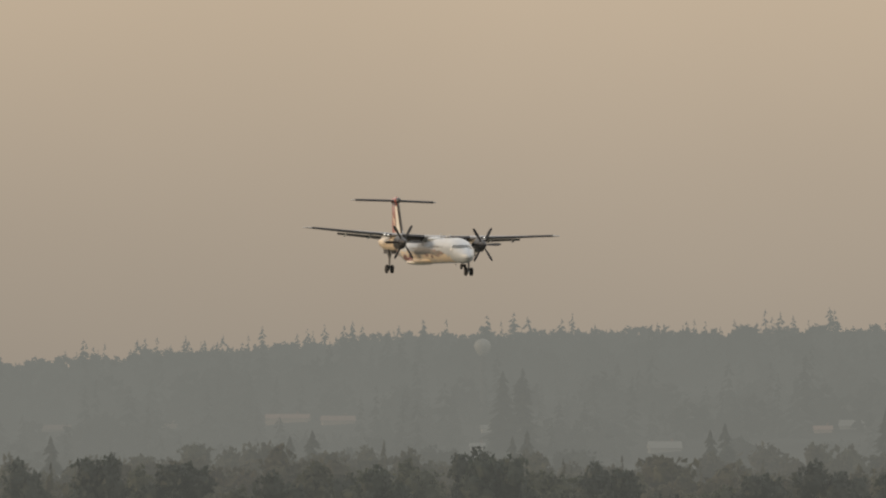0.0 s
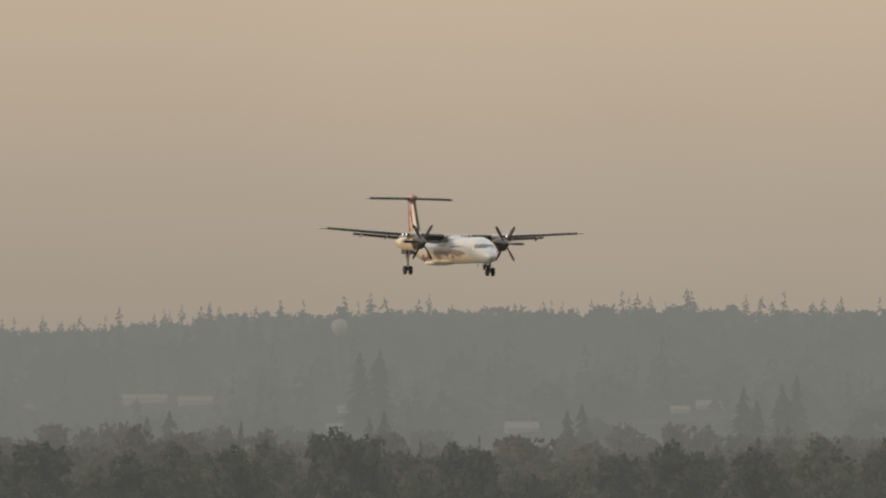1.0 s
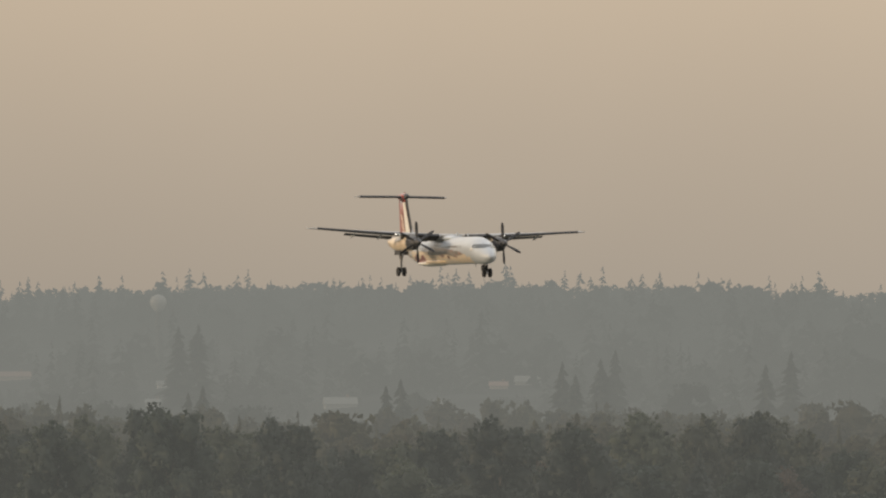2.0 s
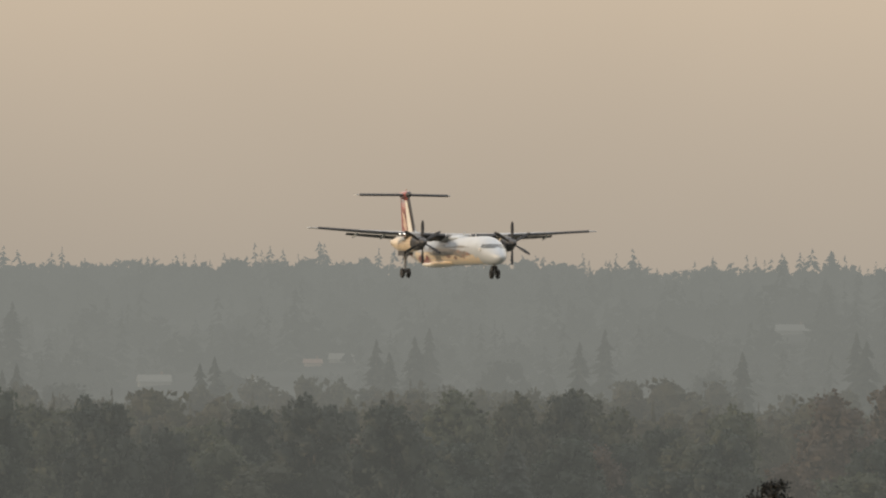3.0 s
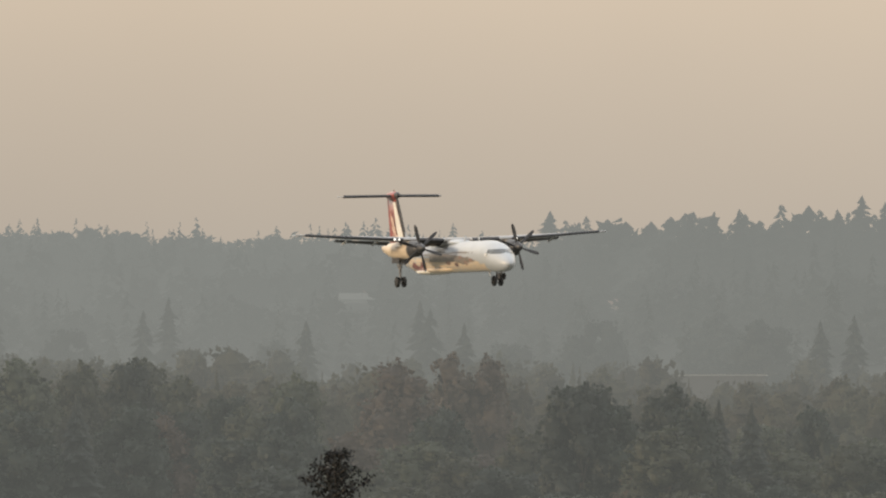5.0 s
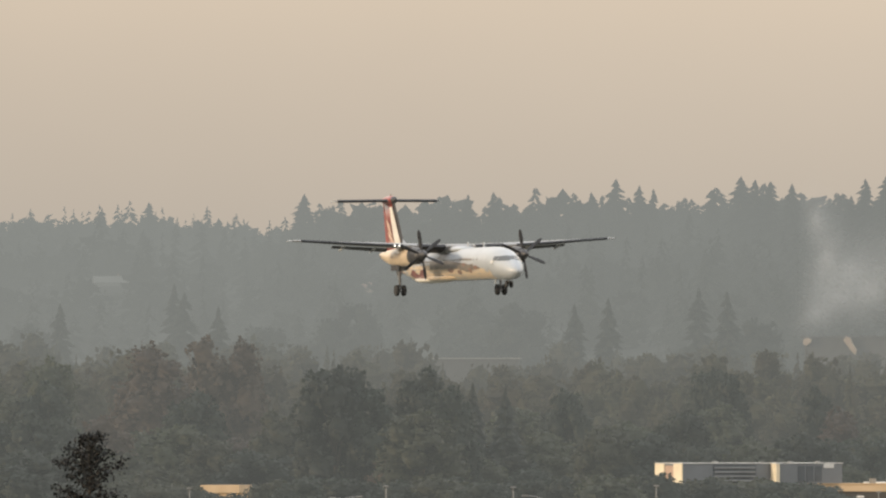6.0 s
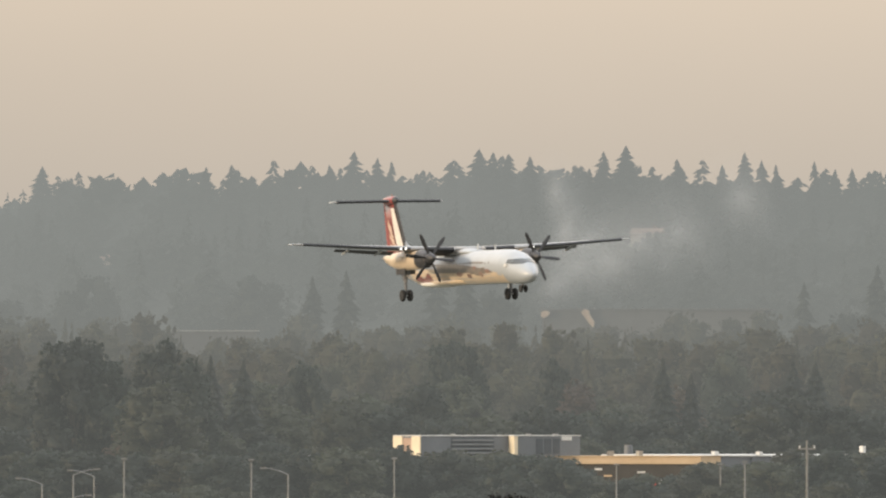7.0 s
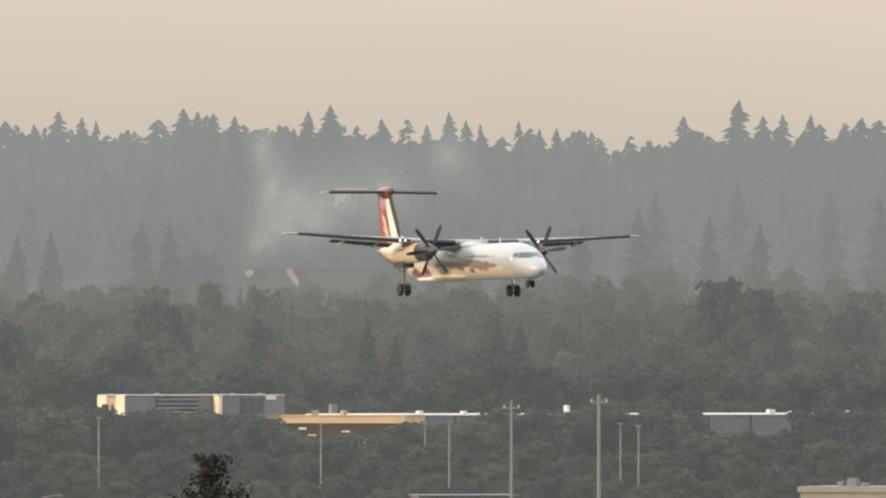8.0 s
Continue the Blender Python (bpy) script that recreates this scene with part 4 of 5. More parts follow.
def smoke_mats(i, hw, hh, lean):
    m = bpy.data.materials.new("smoke")
    m.use_nodes = True
    nt = m.node_tree
    nt.nodes.clear()
    out, mx = nt.nodes.new("ShaderNodeOutputMaterial"), nt.nodes.new("ShaderNodeMixShader")
    tr, df, tl, m2 = (nt.nodes.new(k) for k in ("ShaderNodeBsdfTransparent", "ShaderNodeBsdfDiffuse", "ShaderNodeBsdfTranslucent", "ShaderNodeMixShader"))
    df.inputs["Color"].default_value = tl.inputs["Color"].default_value = (.78, .80, .82, 1)
    co, mp, gr, ns = (nt.nodes.new(k) for k in ("ShaderNodeTexCoord", "ShaderNodeMapping", "ShaderNodeTexGradient", "ShaderNodeTexNoise"))
    mp.vector_type = "TEXTURE"
    mp.inputs["Rotation"].default_value = (0, radians(lean), 0)
    mp.inputs["Scale"].default_value = (hw * 1.35, 20, hh * 1.3)
    gr.gradient_type = "QUADRATIC_SPHERE"
    ns.inputs["Scale"].default_value, ns.inputs["Detail"].default_value = .16, 2
    nr = nt.nodes.new("ShaderNodeMapRange")
    nr.inputs["From Min"].default_value, nr.inputs["From Max"].default_value = .12, .8
    mul, k = nt.nodes.new("ShaderNodeMath"), nt.nodes.new("ShaderNodeMath")
    mul.operation = k.operation = "MULTIPLY"
    k.inputs[1].default_value = .32
    L = nt.links.new
    L(co.outputs["Object"], mp.inputs["Vector"])
    L(mp.outputs[0], gr.inputs["Vector"])
    L(co.outputs["Object"], ns.inputs["Vector"])
    L(ns.outputs["Fac"], nr.inputs["Value"])
    L(gr.outputs["Fac"], mul.inputs[0])
    L(nr.outputs["Result"], mul.inputs[1])
    L(mul.outputs[0], k.inputs[0])
    L(k.outputs[0], mx.inputs["Fac"])
    L(df.outputs[0], m2.inputs[1])
    L(tl.outputs[0], m2.inputs[2])
    L(tr.outputs[0], mx.inputs[1])
    L(m2.outputs[0], mx.inputs[2])
    L(mx.outputs[0], out.inputs["Surface"])
    m.diffuse_color = (.7, .72, .74, .2)
    return m


plant_room()
store()
houses()
water_tower()
gabled_hall()
long_roof()
for u, v, d, side in ((-13, 758, 1060, -1), (-393, 760, 1060, 1), (-448, 776, 1040, -1), (-356, 762, 1070, -1), (-408, 806, 1000, 1), (60, 878, 950, 1)):
    cobra_lamp(u, v, d, side)
for u, v, d in ((-303, 742, 1100), (-78, 744, 1100), (175, 741, 1100), (795, 747, 1100), (752, 752, 1120), (568, 752, 1110), (-651, 745, 1100), (1098, 752, 1080), (1130, 756, 1080)):
    plain_lamp(u, v, d)
plain_lamp(905, 708, 1000, .12, True)
plain_lamp(1060, 698, 1000, .15, True)
plume, puffs = smoke()


# ---- the airliner ----
HULL = [(16.80, 1.52, .03, .03), (16.66, 1.53, .26, .24), (16.2, 1.58, .56, .54), (15.5, 1.72, .88, .85), (14.6, 1.92, 1.13, 1.10), (13.6, 2.10, 1.28, 1.27),
        (12.4, 2.22, 1.34, 1.34), (11.0, 2.25, 1.345, 1.345), (-5.0, 2.25, 1.345, 1.345), (-7.5, 2.36, 1.27, 1.25), (-10, 2.62, 1.02, .99), (-12.5, 2.96, .70, .67),
        (-14.6, 3.24, .40, .38), (-15.9, 3.40, .13, .12)]


def hull_at(x):
    xs = [-h[0] for h in HULL]
    z, ry, rz = (float(np.interp(-x, xs, [h[i] for h in HULL])) for i in (1, 2, 3))
    return z - .012 * x, ry, rz


def hull_point(x, a, off=0.0):
    """a: degrees round the body; 0 is the aircraft's left, 90 the top."""
    z, ry, rz = hull_at(x)
    return (x, (ry + off) * math.cos(radians(a)), z + (rz + off) * math.sin(radians(a)))


def hull_patch(x0, x1, a0, a1, off=0.006, nx=6, na=6, shape=None):
    v, f = [], []
    for i in range(nx + 1):
        for k in range(na + 1):
            s, t = i / nx, k / na
            lo, hi = shape(s) if shape else (a0, a1)
            v.append(hull_point(x0 + (x1 - x0) * s, lo + (hi - lo) * t, off))
    for i in range(nx):
        for k in range(na):
            a = i * (na + 1) + k
            f.append((a, a + 1, a + na + 2, a + na + 1))
    return v, f


def aerofoil(le, chord, z, thick, y, n=9):
    pts = []
    for s, sg in [(i / n, 1) for i in range(n + 1)] + [(i / n, -1) for i in range(n - 1, 0, -1)]:
        t = thick * chord * 2.6 * (math.sqrt(max(s, 0)) * (1 - s) + 0.01)
        pts.append((le - s * chord, y, z + sg * t * (0.55 if sg > 0 else 0.42)))
    return pts


def wing_half(sg):
    secs = [(1.0, 3.05, 3.05, 3.68, .15), (4.4, 3.05, 3.05, 3.78, .15), (9.0, 2.35, 2.25, 4.03, .14), (13.4, 1.62, 1.38, 4.31, .12), (14.1, 1.36, 1.0, 4.34, .11), (14.25, 1.0, .5, 4.345, .08)]
    return loft([aerofoil(le, c, z, t, sg * y) for y, le, c, z, t in secs])


def blade_mesh():
    rings = []
    for r, w, tw, th in ((.18, .16, 70, .14), (.45, .24, 58, .10), (.9, .34, 46, .06), (1.4, .37, 36, .045), (1.8, .30, 28, .03), (2.0, .18, 24, .02), (2.06, .05, 22, .01)):
        a = radians(tw)
        ring = []
        for k in range(10):
            b = 2 * math.pi * k / 10
            p, q = math.cos(b) * w / 2, math.sin(b) * th / 2
            ring.append((p * math.sin(a) * 0.55 + q * math.cos(a), p * math.cos(a) * 1.0 - q * math.sin(a), r))
        rings.append(ring)
    return loft(rings)


def ellipse_ring(x, y, z, ry, rz, n=20):
    return [(x, y + ry * math.cos(2 * math.pi * k / n), z + rz * math.sin(2 * math.pi * k / n)) for k in range(n)]


def wheel(parent, x, y, z, r, w, side):
    ob = new("wheel")
    ob.parent = parent
    ob.matrix_basis = pose(x, y, z)
    prof = [(-w / 2, r * .62), (-w / 2, r * .86), (-w * .38, r * .97), (-w * .15, r), (w * .15, r), (w * .38, r * .97), (w / 2, r * .86), (w / 2, r * .62)]
    rings = [[(rr * math.cos(2 * math.pi * k / 20), yy, rr * math.sin(2 * math.pi * k / 20)) for k in range(20)] for yy, rr in prof]
    part("tyre", loft(rings), rubber, ob, "black rubber tyre", True)
    part("rim", rod_bm((0, -w * .42, 0), (0, w * .42, 0), r * .6, r * .6, 16), steel, ob, "grey metal rim")
    return ob


def airliner():
    ob = thing("airliner", "white twin-propeller airliner with red tail, wheels down, landing", "aircraft")
    rings = [[hull_point(x, 360 * k / 28) for k in range(28)] for x in sorted({h[0] for h in HULL} | {9, 6, 3, 0, -3, 15.1, 14.1, 13.0}, reverse=True)]
    fus = part("fuselage", loft(rings), white_paint, ob, "white fuselage with warm sunlight painted on its flanks", True)
    # glazing
    def pane(s, x0, x1, zl, zu, right):
        x = x0 + (x1 - x0) * s
        zc, _, rz = hull_at(x)
        lo, hi = (math.degrees(math.asin(max(-1, min(1, (z - zc) / rz)))) for z in (zl, zu))
        return (180 - lo, 180 - hi) if right else (lo, hi)

    for right in (False, True):
        part("windscreen", hull_patch(15.62, 14.50, 0, 0, .010, 14, 8, lambda s: pane(s, 15.62, 14.50, 2.20, 2.62, right)), glass_dark, fus, "dark cockpit windscreen")
        part("quarter_window", hull_patch(14.46, 13.85, 0, 0, .010, 6, 4, lambda s: pane(s, 14.46, 13.85, 2.24, 2.60, right)), glass_dark, fus, "dark cockpit quarter window")
    for sg in (-1, 1):
        q = [(14.10, sg * 1.27, 2.02), (13.75, sg * 1.35, 2.02), (13.75, sg * 1.32, 2.26), (14.10, sg * 1.24, 2.26)]
        q += [(x, y * .8, z) for x, y, z in q]
        part("side_window", (q, [(0, 1, 2, 3), (7, 6, 5, 4), (0, 4, 5, 1), (1, 5, 6, 2), (2, 6, 7, 3), (3, 7, 4, 0)]), polished, fus, "flat cockpit side window catching the sun")
    for i in range(26):
        x = 11.2 - i * 0.79
        if i == 0 or i == 25:
            continue
        for a in (14, 166):
            part("cabin_window", hull_patch(x + .11, x - .11, a - 4, a + 4, .008, 2, 2), cabin_glass, fus)
    for a0, a1 in ((-30, 28), (152, 210)):
        part("cabin_door", hull_patch(12.9, 12.1, a0, a1, .012, 3, 6), white_paint, fus)
        part("rear_door", hull_patch(-7.2, -8.0, a0, a1, .012, 3, 6), white_paint, fus)
    # painted flanks: brown sweep with a lettered-looking patch, both sides alike
    for sg in (0, 1):
        def flip(a):
            return a if sg == 0 else 180 - a
        part("livery_sweep", hull_patch(11.0, -1.0, 0, 0, .005, 16, 5, lambda s: (flip(-20 + 6 * s), flip(-14 + 24 * math.sin(min(s * 1.4, 1) * math.pi / 2) + 4 * s))), brown_art, fus, "brown painted sweep")
        part("livery_mark", hull_patch(9.6, 6.2, 0, 0, .011, 12, 4, lambda s: (flip(-26 + 4 * math.sin(9 * s)), flip(-4 + 3 * math.sin(7 * s + 1)))), brown_art, fus, "brown painted mark")
        part("livery_stripe", hull_patch(9.2, -2.5, 0, 0, .007, 16, 3, lambda s: (flip(11 + 3 * math.sin(5 * s)), flip(18 - 4 * s + 2 * math.sin(8 * s)))), brown_art, fus, "brown painted stripe")
        for x0, x1, a0, a1 in ((10.6, 9.5, -22, -6), (9.0, 8.2, -34, -14), (7.7, 7.0, -8, 6), (6.4, 5.4, -38, -20), (4.6, 3.2, -30, -12)):
            part("livery_mark", hull_patch(x0, x1, 0, 0, .013, 8, 3, lambda s, a0=a0, a1=a1: (flip(a0 + 7 * (2 * s - 1) ** 2), flip(a1 - 8 * (2 * s - 1) ** 2 + math.sin(9 * s)))), art_red, fus, "dull red-brown painted mark")
        part("livery_mark", hull_patch(-2.5, -6.4, 0, 0, .011, 12, 4, lambda s: (flip(-52 + 8 * math.sin(8 * s)), flip(-22 + 10 * math.sin(11 * s)))), art_dark, fus, "dull red-brown painted mark")
        # warm sunlight on the lower flank, painted as a cream patch
        part("livery_flank", hull_patch(13.2, -11.0, 0, 0, .003, 30, 6, lambda s: (flip(-70), flip(-4 - 20 * max(0, 0.25 - s) * 4 + 8 * s))), sunny_cream, fus, "lower flank with warm sunlight painted in as cream")
        part("tail_stripe", hull_patch(-9.5, -15.6, 0, 0, .005, 12, 8, lambda s: (flip(-75), flip(-10 + 70 * s))), red_paint, fus, "red painted tail cone")
    # belly fairing and aerials
    part("belly_fairing", loft([ellipse_ring(x, 0, z, ry, rz, 16) for x, z, ry, rz in ((4.6, 1.15, .2, .1), (3.6, 1.18, .95, .24), (1, 1.2, 1.22, .3), (-2.2, 1.24, 1.22, .3), (-4.4, 1.28, .8, .22), (-5.4, 1.3, .2, .1))]), sunny_cream, fus, "", True)
    part("fairing_tail", loft([ellipse_ring(x, 0, z, ry, rz, 16) for x, z, ry, rz in ((-1.6, 1.12, .9, .1), (-2.4, 1.1, 1.3, .26), (-4.6, 1.14, 1.3, .28), (-6.0, 1.22, .9, .2), (-6.6, 1.26, .2, .06))]), fin_white, fus, "bright white rear end of the belly fairing", True)
    for x, z, h in ((8.6, 3.60, .42), (4.8, 3.72, .5)):
        part("aerial", box_bm(x - .16, x + .16, -.03, .03, z - .1, z + h * .7, .02), white_paint, fus)
    part("aerial", box_bm(11.1, 11.4, -.03, .03, .42, .95, .02), white_paint, fus, "small white blade aerial")
    # wing
    part("wing_box", loft([aerofoil(le, c, z, .16, y) for y, le, c, z in ((-1.1, 3.05, 3.05, 3.68), (0, 3.05, 3.05, 3.68), (1.1, 3.05, 3.05, 3.68))]), grey_paint, ob, "", True)
    part("wing_fairing", loft([ellipse_ring(x, 0, z, ry, rz, 16) for x, z, ry, rz in ((5.2, 3.42, .3, .14), (4.2, 3.45, .85, .24), (2, 3.5, 1.15, .36), (-1, 3.48, 1.1, .33), (-3.4, 3.42, .7, .22), (-4.8, 3.4, .2, .12))]), white_paint, ob, "", True)
    for sg in (-1, 1):
        wing = part("wing", wing_half(sg), grey_paint, ob, "grey wing with black leading edge", True)
        edge = []
        for y, le, c, z in ((4.95, 2.99, 2.98, 3.81), (9.0, 2.36, 2.25, 4.03), (13.4, 1.635, 1.38, 4.31)):
            edge.append([(le + .02, sg * y, z + .0), (le - .05, sg * y, z + .085), (le - .16, sg * y, z + .13), (le - .16, sg * y, z - .10), (le - .05, sg * y, z - .07)])
        part("deicing_boot", loft(edge), boot_black, wing, "black rubber leading edge")
        # leading-edge boot carried back below the wing; its black paints the underwing shade
        root = [[(3.07, sg * y, z), (2.98, sg * y, z + .13), (2.8, sg * y, z + .21), (1.7, sg * y, z - .46), (2.8, sg * y, z - .20)] for y, z in ((1.32, 3.69), (3.75, 3.76))]
        part("root_boot", loft(root), boot_black, wing, "black leading edge with painted underwing shade, between hull and engine")
        for y0, y1, c0, c1 in ((1.5, 3.5, .85, .85), (5.3, 10.2, .8, .55)):
            z0, z1 = 3.64 + (y0 - 4.4) * .04, 3.64 + (y1 - 4.4) * .052
            x0, x1 = (0.12, 0.12) if y1 < 4 else (0.10, 0.20)
            part("flap", loft([[(px, py, pz - (x - px) * .36) for px, py, pz in aerofoil(x, c, z, .10, sg * y, 5)] for x, c, z, y in ((x0, c0, z0, y0), (x1, c1, z1, y1))]), dark_grey, wing, "grey flap lowered for landing")
        for y in (6.7, 9.4):
            z = 3.62 + (y - 4.4) * .045
            part("flap_fairing", loft([ellipse_ring(x, sg * y, z + dz, .09 * k, .14 * k, 8) for x, dz, k in ((1.2, .02, .15), (.7, -.06, 1), (-.1, -.2, 1), (-.75, -.34, .2))]), white_paint, wing, "", True)
        part("aileron", loft([aerofoil(x, c, z, .09, sg * y, 5) for x, c, z, y in ((.30, .40, 4.10, 10.5), (.34, .22, 4.30, 13.3))]), grey_paint, wing, "", True)
        part("wingtip_cap", loft([ellipse_ring(x, sg * 14.2, 4.345, .07 * k, .06 * k, 8) for x, k in ((1.35, .3), (1.1, 1), (.5, .8), (.2, .2))]), white_paint, wing, "white wingtip light cap", True)
        # engine
        y = sg * 4.42
        nac = part("nacelle", loft([ellipse_ring(x, y, z, ry, rz) for x, z, ry, rz in ((5.7, 2.98, .38, .40), (5.3, 2.96, .48, .54), (4.4, 2.90, .56, .68), (3.0, 2.90, .60, .76), (0.5, 2.92, .60, .76), (-1.5, 2.98, .56, .66), (-3.2, 3.12, .38, .42), (-4.3, 3.26, .15, .17))]),
                   sunny_cream, ob, "cream engine nacelle", True)
        part("intake", loft([ellipse_ring(x, y, z, ry, rz, 14) for x, z, ry, rz in ((5.35, 2.48, .33, .16), (5.0, 2.46, .38, .22), (3.8, 2.42, .34, .2), (2.6, 2.45, .1, .06))]), dark_grey, nac, "dark air intake", True)
        part("cowl_ring", loft([ellipse_ring(x, y, 2.95, r * .95, r * 1.08, 20) for x, r in ((5.74, .41), (5.4, .53), (5.0, .60), (4.5, .66), (3.9, .70))]), dark_grey, nac, "dark cowl front", True)
        # undercarriage
        gear = part("main_gear_leg", rod_bm((0.15, y, 2.5), (0.3, y, 0.25), .13, .10, 12), gear_grey, ob, "grey main undercarriage leg")
        part("drag_brace", rod_bm((1.5, y, 2.4), (.3, y, 1.2), .06, .05), gear_grey, gear)
        part("side_brace", rod_bm((-1.1, y, 2.45), (.25, y, 1.0), .06, .05), gear_grey, gear)
        part("axle", rod_bm((.3, y - .36, .2), (.3, y + .36, .2), .08), steel, gear)
        for dy in (-.30, .30):
            wheel(gear, .3, y + dy, .2, .46, .27, sg)
        for dy in (-.42, .42):
            part("gear_door", box_bm(-.7, 1.3, y + dy - .02, y + dy + .02, 1.85, 2.3, .01), dark_grey, nac, "open undercarriage door")
    # tail
    fin = part("fin", loft([[(px, 0 + (pz - z) * 1.0, z) for px, _, pz in aerofoil(le, c, z, th, 0, 8)] for le, c, z, th in ((-10.7, 4.5, 3.3, .065), (-11.3, 4.0, 4.6, .065), (-12.55, 3.2, 6.6, .07), (-13.4, 2.65, 7.95, .08))]), red_paint, ob, "red tail fin with cream swirls", True)
    part("dorsal_fillet", loft([[(x, y * w, z0 + (z1 - z0) * t) for y, t in ((-1, 0), (-.35, .75), (0, 1), (.35, .75), (1, 0))] for x, w, z0, z1 in ((-6.2, .05, 3.5, 3.58), (-8.4, .16, 3.35, 3.9), (-10.6, .22, 3.3, 4.45), (-11.6, .2, 3.3, 4.9))]), white_paint, ob, "", True)
    part("fin_boot", loft([[(le + .03, 0, z), (le - .10, .09, z), (le - .28, .13, z), (le - .28, -.13, z), (le - .10, -.09, z)] for le, z in ((-11.05, 4.2), (-12.53, 6.6), (-13.33, 7.85))]), boot_black, fin, "black rubber leading edge")
    for sg in (-1, 1):
        rgf = random.Random(4)
        # cream plumes that fan up and back from the foot of the fin
        for i in range(13):
            z, lean = 4.05 + .17 * i + rgf.uniform(-.06, .06), .35 + .055 * i
            x0, ln, wd = -12.7 - (z - 4.2) * .62 - rgf.uniform(0, .25), rgf.uniform(.8, 1.7), rgf.uniform(.06, .12)
            pts = []
            for k in range(6):
                q = k / 5
                cx, cz = x0 - ln * q * math.cos(lean * q), z + ln * .75 * math.sin(lean) * q ** 1.6
                for d in (-1, 1):
                    pts.append((cx, sg * (.205 + .0012 * i), cz + d * wd * math.sin(.35 + 2.5 * q)))
            part("fin_swirl", (pts, [(2 * k, 2 * k + 1, 2 * k + 3, 2 * k + 2) for k in range(5)]), fin_cream, fin, "cream painted plume")
        part("fin_panel", ([(-11.1 - (z - 4.2) * .64 - o, sg * (.155 + .03 * o), z) for z, w in ((4.0, 1.6), (5.2, 1.45), (6.4, 1.2), (7.5, .85)) for o in (.25, w)], [(0, 1, 3, 2), (2, 3, 5, 4), (4, 5, 7, 6)]), fin_white, fin, "white painted front of the fin")
    part("rudder", loft([[(px, (pz - z), z) for px, _, pz in aerofoil(le, c, z, .09, 0, 5)] for le, c, z in ((-14.75, .75, 3.9), (-15.55, .6, 7.85))]), red_paint, fin)
    part("tailplane", loft([aerofoil(le, c, 8.06, .10, y, 7) for y, le, c in ((-4.63, -15.0, 1.15), (-4.3, -14.85, 1.3), (0, -13.75, 2.25), (4.3, -14.85, 1.3), (4.63, -15.0, 1.15))]), grey_paint, ob, "grey tailplane on top of the fin", True)
    for sg in (-1, 1):
        part("tailplane_boot", loft([[(le + .03, sg * y, 8.06), (le - .08, sg * y, 8.15), (le - .25, sg * y, 8.19), (le - .25, sg * y, 7.94), (le - .08, sg * y, 7.97)] for y, le in ((.4, -13.85), (4.4, -14.9))]), boot_black, ob, "black rubber leading edge")
        part("tailplane_tip", box_bm(-16.1, -15.05, sg * 4.63 - .05, sg * 4.63 + .05, 8.0, 8.12, .03), white_paint, ob, "white tailplane tip")
    part("tail_bullet", loft([ellipse_ring(x, 0, 8.1, r, r, 16) for x, r in ((-13.0, .04), (-13.15, .2), (-13.6, .33), (-14.6, .36), (-15.8, .26), (-16.5, .05))]), red_paint, ob, "red fairing where fin and tailplane meet", True)
    part("bullet_nose", loft([ellipse_ring(x, 0, 8.1, r, r, 16) for x, r in ((-12.97, .05), (-13.1, .2), (-13.3, .27), (-13.45, .30))]), dark_grey, ob, "dark rounded nose of the tail fairing", True)
    part("beacon", rod_bm((-14.2, 0, 8.4), (-14.2, 0, 8.6), .08, .05), art_red, ob)
    # nose gear
    ng = part("nose_gear_leg", rod_bm((14.1, 0, 1.3), (14.4, 0, .3), .09, .07, 10), gear_grey, ob, "grey nose undercarriage leg")
    part("drag_brace", rod_bm((13.2, 0, 1.2), (14.25, 0, .7), .04, .04), gear_grey, ng)
    for dy in (-.2, .2):
        wheel(ng, 14.4, dy, .3, .29, .18, 1)
    for dy in (-.32, .32):
        part("gear_door", box_bm(13.3, 14.6, dy - .015, dy + .015, .70, 1.0, .008), grey_paint, ng)
    # landing lamps in the wing roots of the nacelles
    for y in (-5.35, -5.75, 5.35):
        part("landing_lamp", rod_bm((2.85, y, 3.82), (3.0, y, 3.82), .07, .07, 12), lamp_glow, ob, "lit landing lamp")
    # propellers
    props = []
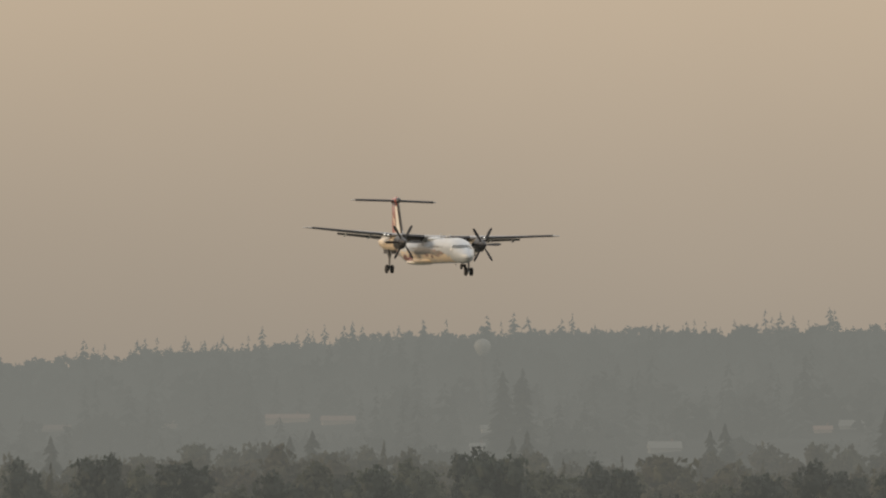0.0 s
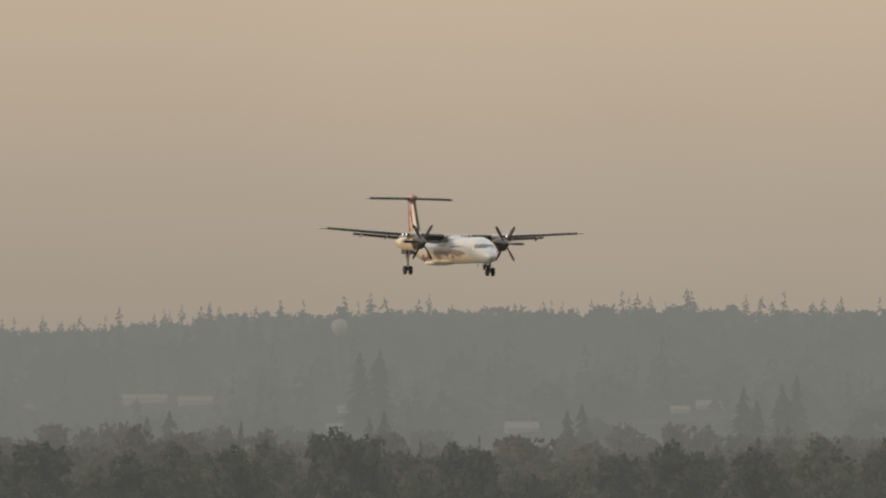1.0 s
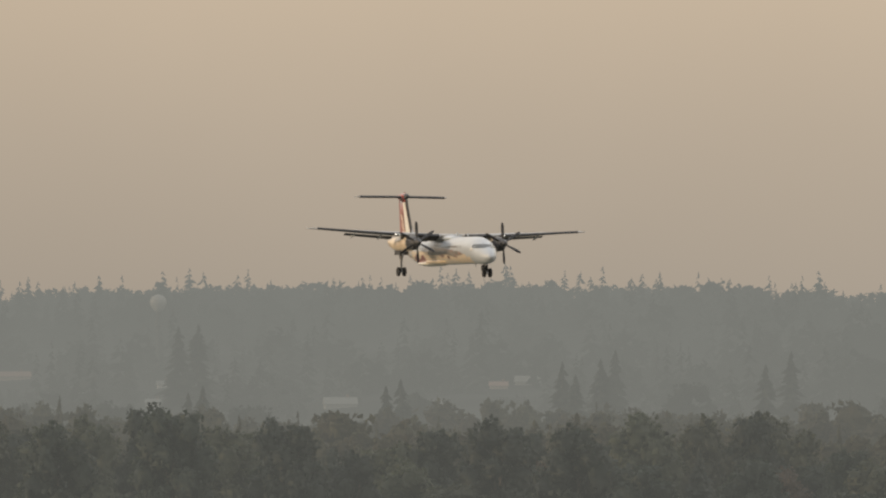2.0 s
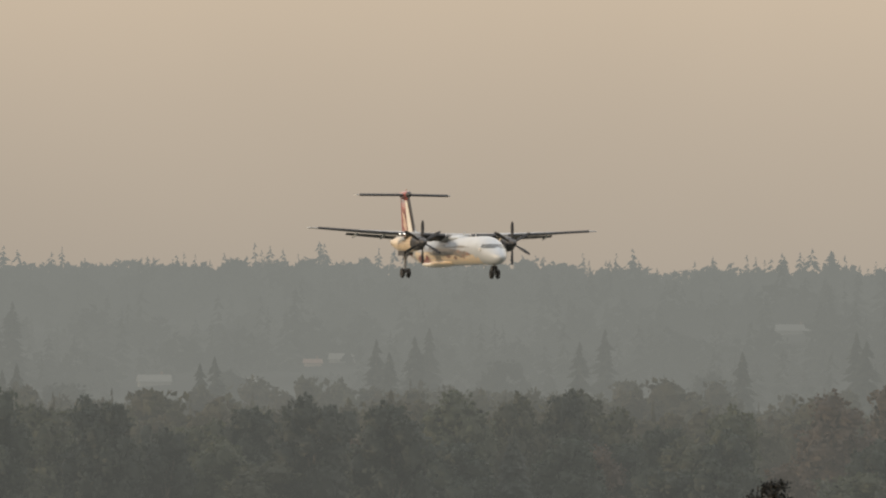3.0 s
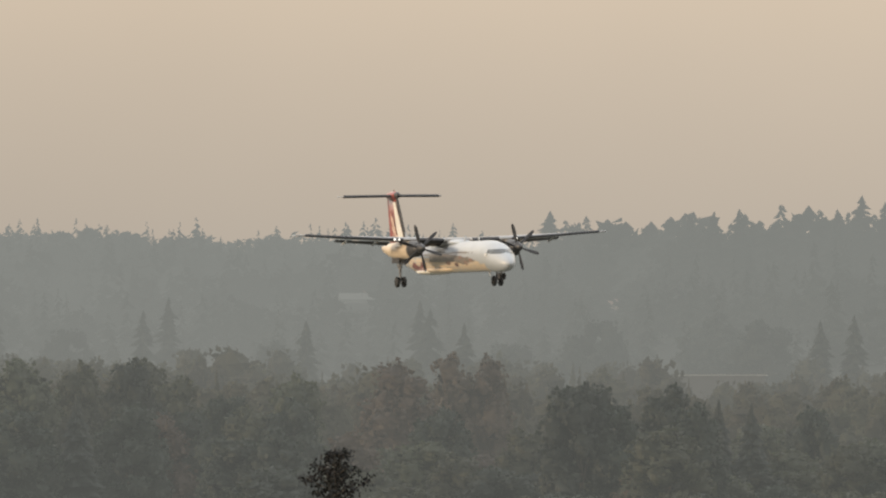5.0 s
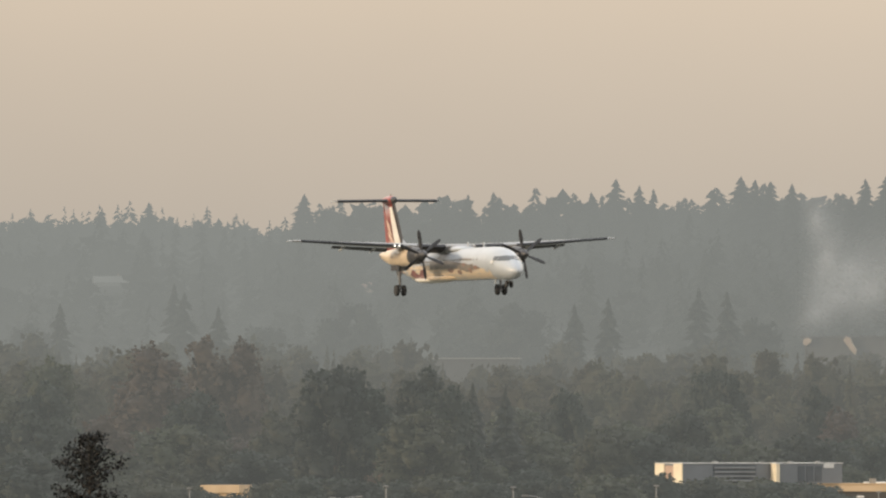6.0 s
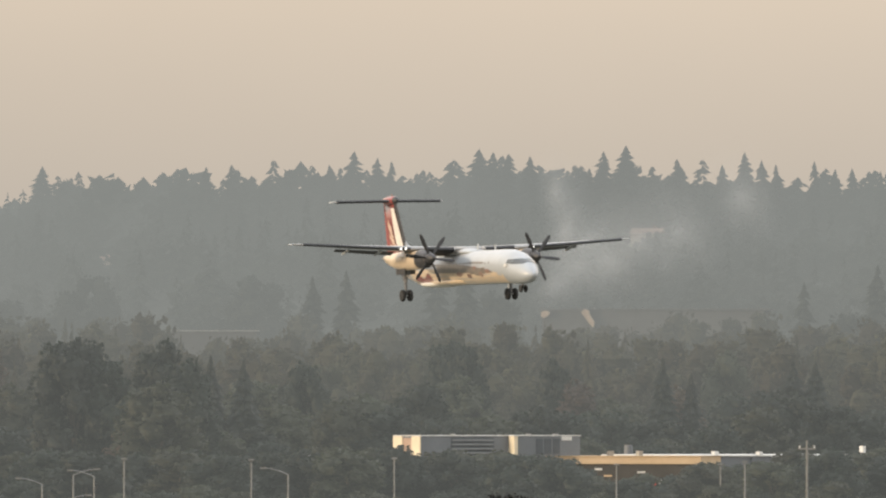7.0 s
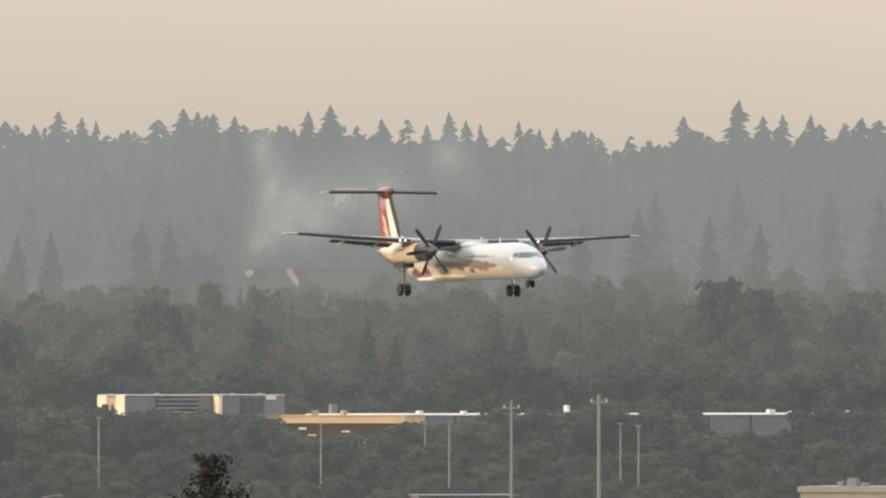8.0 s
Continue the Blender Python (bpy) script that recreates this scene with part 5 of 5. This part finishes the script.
    for sg in (-1, 1):
        pr = new("propeller")
        pr.parent = ob
        part("spinner", loft([ellipse_ring(x, 0, 0, r, r, 18) for x, r in ((-.12, .40), (.15, .40), (.45, .33), (.75, .18), (.9, .03))]), dark_grey, pr, "dark pointed spinner", True)
        for k in range(6):
            b = part("blade", blade_mesh(), blade_black, pr, "", True)
            b.matrix_basis = Matrix.Rotation(radians(60 * k), 4, "X")
        props.append(pr)
    return ob, props


plane, propellers = airliner()


# ---- what moves ----
FLIGHT = [(0, 29.96, -1.48), (.5, 28.27, -1.04), (1, 26.6, -.82), (1.5, 24.76, -.45), (3, 19.69, -.36), (3.5, 18.3, .95), (4, 16.96, 1.4), (5.5, 13.27, .86),
          (6, 11.78, .76), (6.5, 10.18, .97), (7, 8.69, 1.17), (7.5, 7.15, .77), (8, 5.55, -.21)]
SPIN = [(0, 27), (.5, -120), (1, -270), (1.5, -395), (3, -840), (3.5, -997), (4, -1140), (5.5, -1609), (6, -1748), (6.5, -1900), (7, -2063), (7.5, -2213), (8, -2378)]


def flight_pose(t, z, roll):
    k = t / 8
    x = -95.8 + 166.4 * k - 4.0 * k * k
    y = 1306.5 - 424.6 * k + 26.8 * k * k
    heading, pitch = radians(19.16 - 1.38 * k), radians(-.10 + 1.30 * k)
    fwd = Vector((math.sin(heading), -math.cos(heading), 0))
    left = Vector((math.cos(heading), math.sin(heading), 0))
    up = Vector((0, 0, 1))
    f2, u2 = fwd * math.cos(pitch) + up * math.sin(pitch), up * math.cos(pitch) - fwd * math.sin(pitch)
    r = radians(roll)
    l3, u3 = left * math.cos(r) + u2 * math.sin(r), u2 * math.cos(r) - left * math.sin(r)
    m = Matrix((f2, l3, u3)).transposed().to_4x4()
    m.translation = (x, y, z + H)
    return m


def motions():
    walk(plane, [(t, flight_pose(t, z, r)) for t, z, r in FLIGHT])
    for puff, p in puffs:
        walk(puff, [(0, Matrix.Translation(p + Vector((-1.6, 0, -2.2)))), (4, Matrix.Translation(p + Vector((-.8, 0, -1.1)))), (8, Matrix.Translation(p))])
    times = [i / 10 for i in range(81)]
    for pr, sg in zip(propellers, (-1, 1)):
        rows = []
        for t in times:
            phi = float(np.interp(t, [a for a, _ in SPIN], [b for _, b in SPIN]))
            rows.append((t, pose(5.85, sg * 4.42, 2.98, -phi, 0, 0)))
        walk(pr, rows)


motions()
